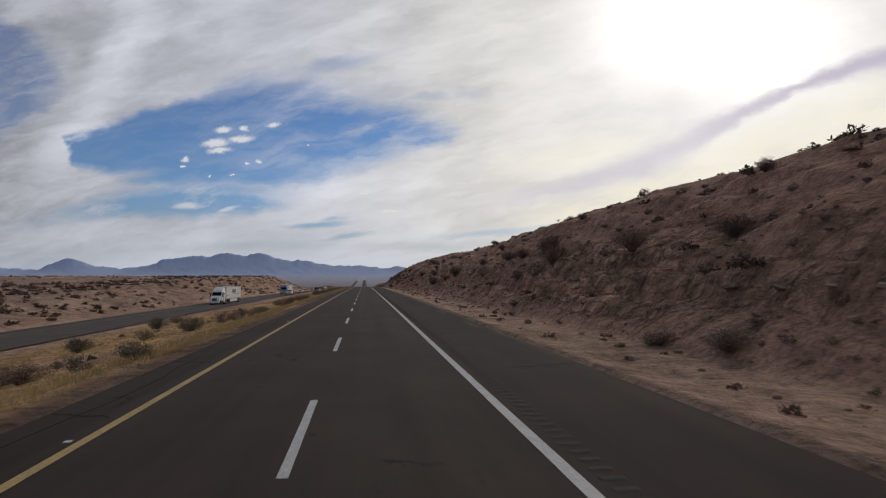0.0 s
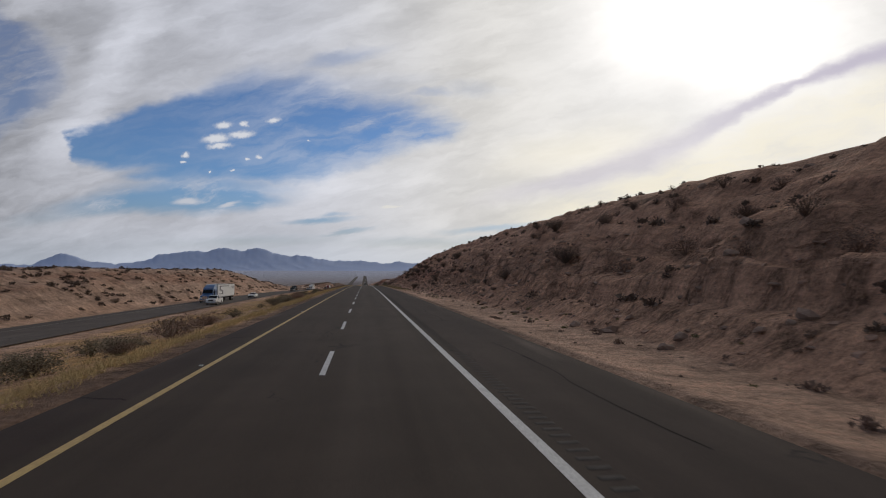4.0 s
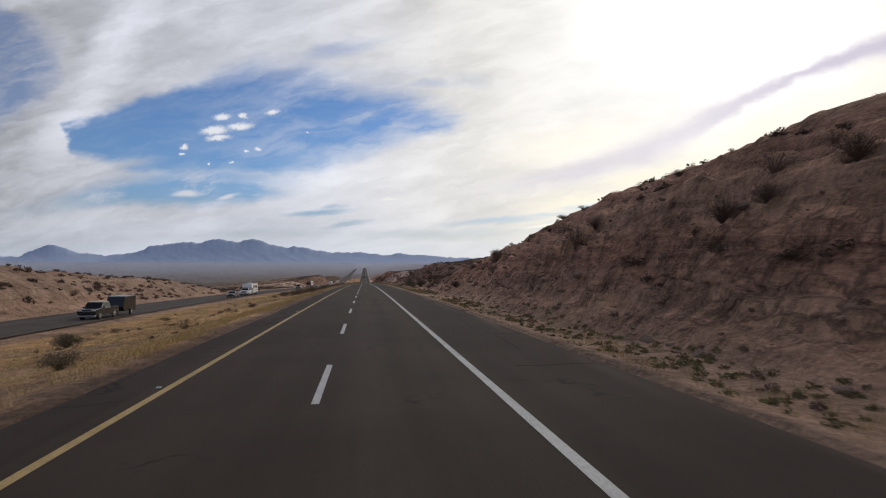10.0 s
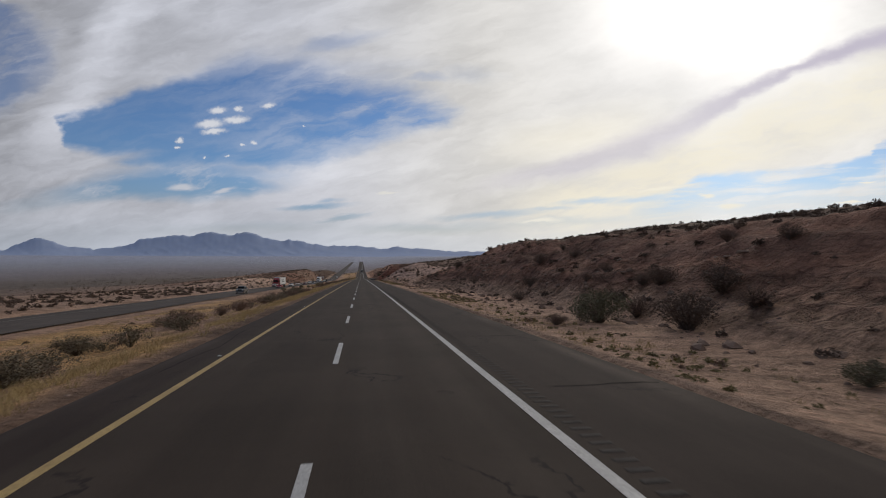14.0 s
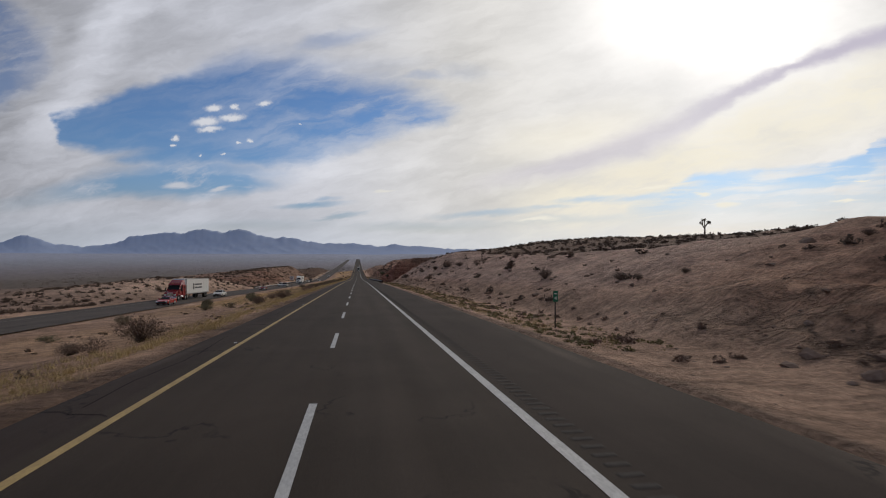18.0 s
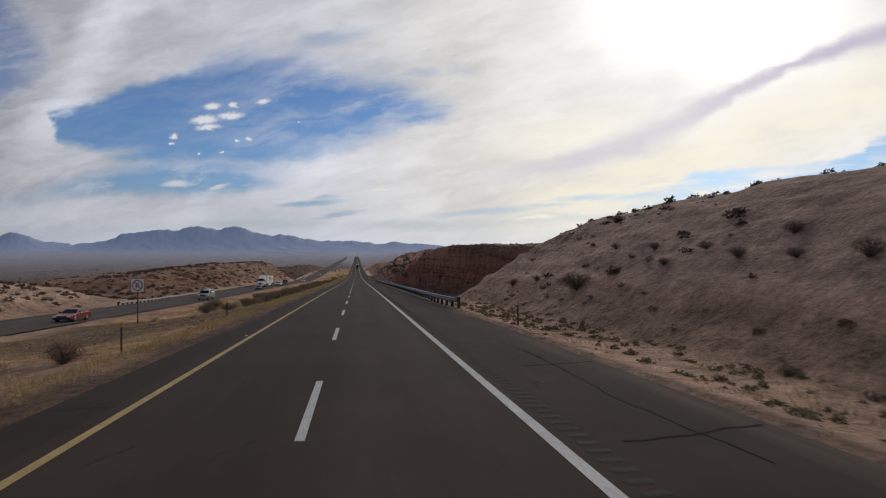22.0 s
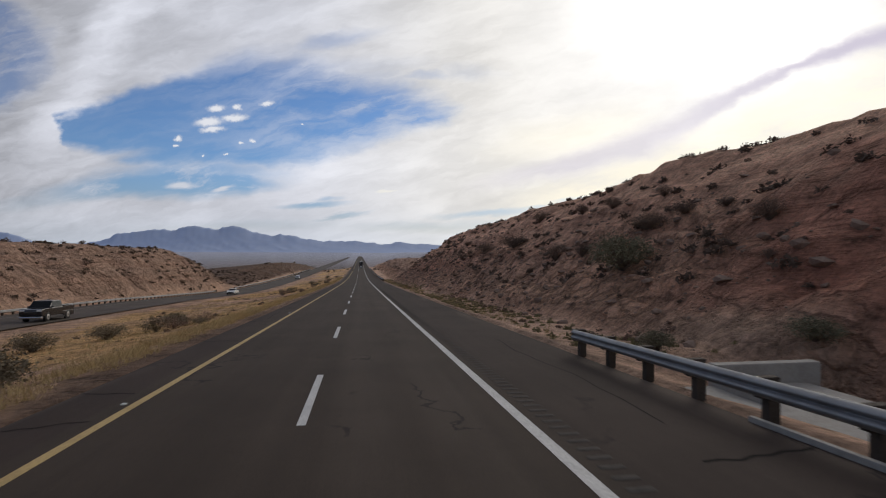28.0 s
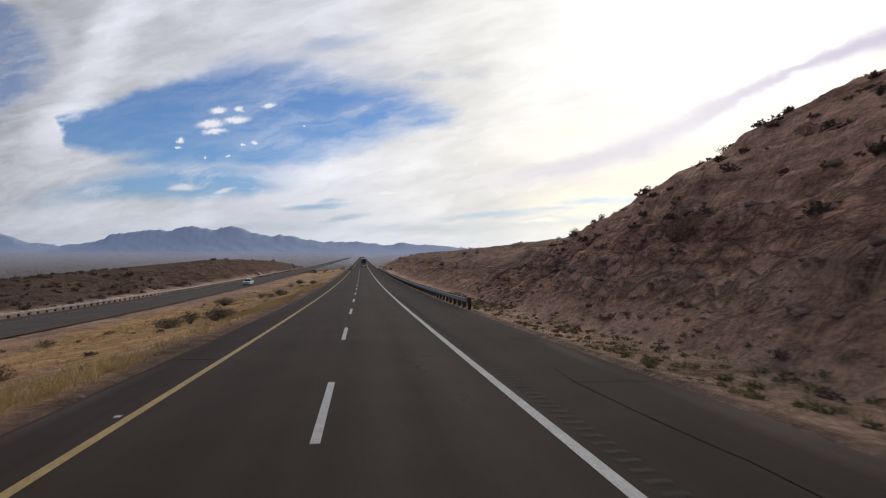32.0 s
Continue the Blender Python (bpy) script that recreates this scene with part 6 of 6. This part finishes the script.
    if bed:
        y0, y1, zf, zt = bed
        for nm, b in (("bed_side", (-half + .01, -half + .09, y0, y1, zf - .5, zt)), ("bed_side", (half - .09, half - .01, y0, y1, zf - .5, zt)),
                      ("tailgate", (-half + .09, half - .09, y1 - .07, y1, zf - .4, zt)), ("bed_front", (-half + .09, half - .09, y0, y0 + .06, zf - .4, zt)), ("bed_floor", (-half + .09, half - .09, y0 + .06, y1 - .07, zf - .05, zf))):
            part(nm, box(*b, .018), P if nm != "bed_floor" else M_TRIM, ob)
    if rack:
        for s in (-1, 1):
            part("roof_rail", box(s * roof_half - .03, s * roof_half + .03, yb + .15, yc - .1, z1 + .02, z1 + .06, .01), M_TRIM, ob)
    return ob


def sedan(m, colour, label):
    return car(m, colour, label, "car", "car", 4.7, .9, .98, [(.12, .30), (0, .46), (.04, .74), (1.2, .93), (4.2, 1.0), (4.66, .95), (4.7, .55), (4.55, .30)],
               [(1.15, .92), (1.95, 1.40), (3.3, 1.43), (4.15, .99)], .60, (.92, 3.68), .33)


def coupe(m, colour, label):
    return car(m, colour, label, "car", "car", 4.45, .9, .92, [(.12, .26), (0, .40), (.05, .66), (1.35, .86), (4.0, .95), (4.4, .90), (4.45, .5), (4.3, .26)],
               [(1.4, .86), (2.1, 1.26), (2.9, 1.28), (3.9, .94)], .56, (.9, 3.45), .33)


def suv(m, colour, label):
    return car(m, colour, label, "car", "suv", 4.7, .93, 1.06, [(.10, .34), (0, .52), (.05, .88), (1.15, 1.06), (4.55, 1.12), (4.7, 1.05), (4.7, .6), (4.55, .34)],
               [(1.1, 1.05), (1.75, 1.62), (4.05, 1.70), (4.6, 1.10)], .74, (.95, 3.65), .38, rack=True)


def pickup(m, colour, label, crew=True, chrome=True):
    back = 3.75 if crew else 3.1
    return car(m, colour, label, "pickup truck", "pickup_truck", 5.75, .98, 1.28, [(.10, .52), (0, .66), (.02, 1.14), (.25, 1.20), (1.4, 1.26), (back, 1.28), (back + .02, .86), (5.7, .84), (5.72, .62), (5.5, .52)],
               [(1.35, 1.24), (1.95, 1.90), (back - .3, 1.94), (back - .08, 1.28)], .82, (1.0, 4.55), .42, bed=(back + .03, 5.72, .86, 1.32), chrome=chrome)


def barrel(x, y0, y1, z, r, seg=14):
    bm = bmesh.new()
    bmesh.ops.create_cone(bm, cap_ends=True, segments=seg, radius1=r, radius2=r, depth=y1 - y0, matrix=Matrix.Translation((x, (y0 + y1) / 2, z)) @ pose(0, 0, 0, 90, 0, 0))
    return bm


def semi(m, cab_colour, label, graphic, skirt=True, trailer_len=15.6):
    """A tractor with a sleeper and a box trailer; its nose points to -y."""
    ob = thing("semi_truck", m, label, "semi truck", "vehicles on the road")
    P = M_PAINT[cab_colour]
    part("hood", prism([(.12, .75), (.05, 1.15), (.25, 1.62), (2.0, 1.98), (2.05, .85)], 1.02, .07), P, ob)
    part("front_bumper", box(-1.2, 1.2, -.05, .32, .38, .82, .07), P if cab_colour == "white" else M_CHROME, ob)
    part("grille", box(-.52, .52, -.01, .2, .86, 1.52, .04), M_TRIM if cab_colour == "white" else M_CHROME, ob)
    for z in (.98, 1.14, 1.3, 1.44):
        part("grille_bar", box(-.48, .48, -.03, .0, z, z + .035), M_CHROME, ob)
    part("cab", prism([(1.7, .9), (1.85, 1.95), (2.5, 2.86), (3.6, 2.98), (3.6, .9)], 1.16, .06, 1.05, 1.95), P, ob)
    part("sleeper", prism([(3.55, .95), (3.55, 3.0), (5.35, 3.05), (5.35, .95)], 1.21, .06), P, ob)
    part("roof_fairing", prism([(2.35, 2.80), (2.9, 3.25), (4.2, 3.88), (5.3, 3.98), (5.3, 2.95), (3.5, 2.92)], 1.15, .09, .98, 3.0), P, ob)
    lo, hi = (1.96, 2.06), (2.46, 2.80)
    part("windscreen", panel([(-1.04, lo[0] - .03, lo[1]), (1.04, lo[0] - .03, lo[1]), (.98, hi[0] - .03, hi[1]), (-.98, hi[0] - .03, hi[1])], .012), M_GLASS, ob)
    part("sun_visor", box(-1.02, 1.02, 2.2, 2.55, 2.84, 2.92, .02), M_TRIM, ob)
    for s in (-1, 1):
        def sp(a, b, c, d, e, f):
            return box(min(s * a, s * b), max(s * a, s * b), c, d, e, f, .02)
        part("side_window", side_poly([(2.35, 2.06), (3.35, 2.06), (3.35, 2.7), (2.72, 2.7)], [s * 1.16, s * 1.16, s * 1.105, s * 1.105], .012), M_GLASS, ob)
        part("door_seam", sp(1.15, 1.168, 3.42, 3.44, 1.0, 2.75), M_TRIM, ob)
        part("sleeper_window", sp(1.2, 1.222, 4.0, 4.5, 2.3, 2.6), M_GLASS, ob)
        part("headlight", sp(.62, 1.0, .02, .3, 1.0, 1.28), M_LAMP, ob, "clear headlight lens")
        mir = part("mirror", sp(1.3, 1.5, 2.02, 2.14, 1.75, 2.45), M_TRIM if cab_colour != "red" else M_CHROME, ob)
        part("mirror_arm", sp(1.1, 1.34, 2.08, 2.12, 2.3, 2.34), M_TRIM, mir)
        part("fender", prism([(.45, .9), (.75, 1.22), (1.55, 1.22), (1.95, .9), (1.8, .9), (1.5, 1.1), (.8, 1.1), (.55, .9)], .16, .02), P, ob).location = (s * 1.06, 0, 0)
        part("fuel_tank", barrel(s * .95, 2.5, 4.1, .72, .32), M_CHROME if cab_colour != "white" else M_RIM, ob, "polished fuel tank", True)
        part("step", sp(.7, 1.18, 2.55, 3.3, .42, .50), M_TRIM, ob)
        part("side_fairing", sp(1.12, 1.2, 4.1, 5.4, .45, 1.05), P, ob)
        part("exhaust_stack", barrel(0, -.9, .9, 0, .07, 10), M_CHROME, ob, "", True).matrix_local = Matrix.Translation((s * 1.0, 5.55, 2.6)) @ pose(0, 0, 0, 90, 0, 0)
        wheel(ob, s * 1.04, 1.2, .51, .30, .55)
        for yw in (5.1, 6.35):
            wheel(ob, s * .95, yw, .51, .52, .5)
        part("mud_flap", sp(.7, 1.2, 7.0, 7.02, .3, .9), M_TRIM, ob)
    part("frame_rails", box(-.45, .45, 1.2, 7.1, .62, .95, .02), M_TRIM, ob)
    for i in range(5):
        part("marker_light", box(-.6 + .3 * i - .05, -.6 + .3 * i + .05, 2.88, 2.95, 3.24, 3.29), M_REFLECT, ob)
    y0, y1 = 5.85, 5.85 + trailer_len
    tr = part("trailer_box", box(-1.29, 1.29, y0, y1, 1.15, 4.08, .04), M_TRAILER, ob, "white box trailer")
    for s in (-1, 1):
        part("bottom_rail", box(s * 1.285 - .02, s * 1.285 + .02, y0 + .05, y1 - .05, 1.06, 1.24), M_RIM, tr)
        part("top_rail", box(s * 1.285 - .018, s * 1.285 + .018, y0 + .05, y1 - .05, 3.98, 4.1), M_RIM if graphic != "bars" else M_INK_DARK, tr)
        part("landing_leg", box(s * .8 - .07, s * .8 + .07, y0 + 3.0, y0 + 3.14, .35, 1.15), M_TRIM, tr)
        if skirt:
            part("side_skirt", box(s * 1.26 - .015, s * 1.26 + .015, y0 + 3.6, y1 - 4.0, .38, 1.08, .008), M_TRAILER, tr)
        part("tail_light", box(s * 1.1 - .1, s * 1.1 + .1, y1 - .01, y1 + .02, 1.0, 1.1), M_TAIL, tr)
        for yw in (y1 - 2.6, y1 - 1.35):
            wheel(ob, s * .98, yw, .51, .54, .5)
    for i in range(int(trailer_len / 1.2)):
        for s in (-1, 1):
            part("panel_seam", box(s * 1.292 - .004, s * 1.292 + .004, y0 + .6 + 1.2 * i, y0 + .612 + 1.2 * i, 1.24, 3.98), M_PLATE, tr)
    part("axle_beam", box(-.9, .9, y1 - 3.2, y1 - .8, .75, 1.12, .02), M_TRIM, tr)
    part("rear_door", box(-1.22, 1.22, y1 + .002, y1 + .03, 1.22, 4.0, .01), M_TRAILER if graphic != "dark" else M_INK_DARK, tr)
    for dx in (-.7, -.25, .25, .7):
        part("lock_rod", box(dx - .02, dx + .02, y1 + .03, y1 + .06, 1.2, 3.98), M_RIM, tr)
    part("underride_guard", box(-1.1, 1.1, y1 - .05, y1 + .02, .5, .62, .01), M_RIM, tr)
    part("reefer_unit" if graphic == "bars" else "nose_panel", box(-.95, .95, y0 - .3, y0 + .02, 2.2, 3.9, .05), M_TRAILER, tr)
    # graphics on both flanks, as plain shapes
    yc = (y0 + y1) / 2
    for s in (-1, 1):
        def deco(ya, yb, za, zb, mat):
            part("graphic_bar", box(s * 1.297 - .005, s * 1.297 + .005, ya, yb, za, zb), mat, tr)
        if graphic == "letters":
            for i in range(4):
                deco(yc - 2.2 + i * 1.05, yc - 1.45 + i * 1.05, 2.55, 3.45, M_INK_DARK if i else M_INK_GREY)
            deco(yc - .6, yc + 5.6, 2.22, 2.36, M_INK_GREY)
            deco(y0 + .6, y0 + 1.8, 1.85, 2.0, M_INK_DARK)
        elif graphic == "bars":
            deco(y0 + 1.2, y0 + 9.8, 3.5, 3.66, M_INK_DARK)
            deco(y0 + 1.2, y0 + 2.0, 2.5, 3.6, M_INK_DARK)
            deco(y0 + 3.6, y0 + 4.3, 1.75, 2.7, M_INK_DARK)
            deco(y0 + .8, y0 + 4.0, 1.72, 1.88, M_INK_DARK)
            deco(y0 + 2.5, y0 + 3.3, 2.35, 2.85, M_INK_GREY)
            deco(y1 - 3.6, y1 - .5, 3.35, 3.5, M_INK_DARK)
            deco(y1 - 2.9, y1 - .9, 2.95, 3.15, M_INK_GREY)
        elif graphic == "store":
            deco(y0 + 3.8, y0 + 4.8, 1.95, 3.15, M_INK_DARK)
            deco(y0 + 5.2, y0 + 10.0, 2.75, 3.05, M_INK_DARK)
            deco(y0 + 5.2, y0 + 10.2, 2.10, 2.40, M_INK_DARK)
            deco(y0 + 4.1, y0 + 4.5, 2.4, 2.8, M_TRAILER)
    return ob


def horse_trailer(m, label):
    """A gooseneck trailer with living quarters; it starts behind the pickup that draws it."""
    ob = thing("gooseneck_trailer", m, label, "trailer", "vehicles on the road")
    body = part("body", prism([(2.0, .55), (2.0, 1.75), (.2, 1.75), (-.1, 2.1), (.25, 2.95), (8.6, 3.05), (8.7, 2.8), (8.7, .55)], 1.18, .08), M_PAINT["white"], ob)
    for s in (-1, 1):
        for y0, y1, z0, z1 in ((2.3, 2.9, 1.6, 2.45), (3.3, 3.9, 1.9, 2.5), (5.2, 5.8, 1.9, 2.5), (6.0, 6.6, 1.9, 2.5), (6.8, 7.4, 1.9, 2.5)):
            part("side_window", box(s * 1.185 - .012, s * 1.185 + .012, y0, y1, z0, z1, .008), M_GLASS, ob)
        part("stripe", box(s * 1.186 - .008, s * 1.186 + .008, 2.1, 8.6, 1.18, 1.30), M_INK_GREY, ob)
        part("door", box(s * 1.186 - .01, s * 1.186 + .01, 4.15, 4.85, .7, 2.6, .01), M_TRAILER, ob)
        part("fender", box(s * 1.14 - .1, s * 1.14 + .1, 5.9, 7.9, .78, .9, .03), M_RIM, ob)
        for yw in (6.4, 7.35):
            wheel(ob, s * 1.08, yw, .38, .24)
        part("tail_light", box(s * 1.0 - .08, s * 1.0 + .08, 8.69, 8.72, 1.0, 1.2), M_TAIL, ob)
    part("coupler", box(-.08, .08, .4, .55, .9, 1.75), M_TRIM, ob)
    part("roof_unit", box(-.35, .35, 3.6, 4.5, 3.0, 3.28, .06), M_PAINT["white"], ob)
    part("hay_rack", box(-.9, .9, 5.2, 8.2, 3.08, 3.14, .01), M_RIM, ob)
    return ob


def box_trailer(m, colour, label):
    ob = thing("cargo_trailer", m, label, "trailer", "vehicles on the road")
    part("body", prism([(1.2, .5), (.9, 1.0), (1.2, 2.35), (4.6, 2.4), (4.6, .5)], 1.0, .05), M_PAINT[colour], ob)
    part("drawbar", box(-.06, .06, -.1, 1.2, .45, .55), M_TRIM, ob)
    for s in (-1, 1):
        part("fender", box(s * 1.02 - .1, s * 1.02 + .1, 2.5, 3.5, .74, .82, .03), M_TRIM, ob)
        wheel(ob, s * 1.05, 3.0, .36, .22)
        part("tail_light", box(s * .85 - .08, s * .85 + .08, 4.59, 4.62, .9, 1.1), M_TAIL, ob)
    return ob


OUTER, INNER = -1.85, 1.85
semi(on_far_road(130.6, OUTER), "white", "white semi truck with a white lettered box trailer", "letters")
semi(on_far_road(237.6, OUTER), "blue", "blue semi truck with a white box trailer with dark bars", "bars", skirt=False)
pickup(on_far_road(228.4, INNER), "white", "white pickup truck with a regular cab", crew=False)
sedan(on_far_road(268.0, INNER), "white", "white sedan on the far carriageway")
pickup(on_far_road(352.8, INNER), "black", "black pickup truck towing a dark cargo trailer")
box_trailer(on_far_road(358.8, INNER), "black", "dark enclosed cargo trailer behind a black pickup")
sedan(on_far_road(418.6, INNER), "grey", "dark grey sedan on the far carriageway")
pickup(on_far_road(432.5, INNER), "white", "white crew-cab pickup truck drawing a gooseneck trailer")
horse_trailer(on_far_road(436.3, INNER), "white gooseneck trailer with side windows behind a pickup")
pickup(on_far_road(548.5, INNER), "grey", "dark grey crew-cab pickup truck on the far carriageway")
coupe(on_far_road(614.7, INNER), "red", "bright red coupe on the far carriageway")
semi(on_far_road(630.0, OUTER), "darkred", "dark red semi truck with a white store trailer", "store", skirt=False)
sedan(on_far_road(648.9, INNER), "white", "white sedan beside the pale mound")
coupe(on_far_road(705.1, INNER), "darkred", "dark red car on the far carriageway")
pickup(on_far_road(757.0, INNER), "silver", "silver crew-cab pickup truck beside the guard rail")
suv(on_far_road(772.7, OUTER), "white", "white SUV beside the guard rail")
semi(on_far_road(843.1, OUTER), "white", "white semi truck with a white trailer beside the guard rail", "letters")
coupe(on_far_road(817.4, INNER), "black", "black sports coupe on the far carriageway")
suv(on_far_road(861.0, INNER), "white", "white SUV following a semi truck")
pickup(on_far_road(880.4, INNER), "black", "black pickup truck beside the guard rail")
sedan(on_far_road(959.0, INNER), "white", "white sedan below the sandstone bluff")
suv(on_far_road(1096.5, INNER), "white", "white car far down the opposite carriageway")
semi(on_road(1252.0, .94), "black", "semi truck with a dark rear door driving ahead", "dark", skirt=False)
suv(on_road(1214.0, .94), "white", "white SUV driving ahead behind a semi truck")
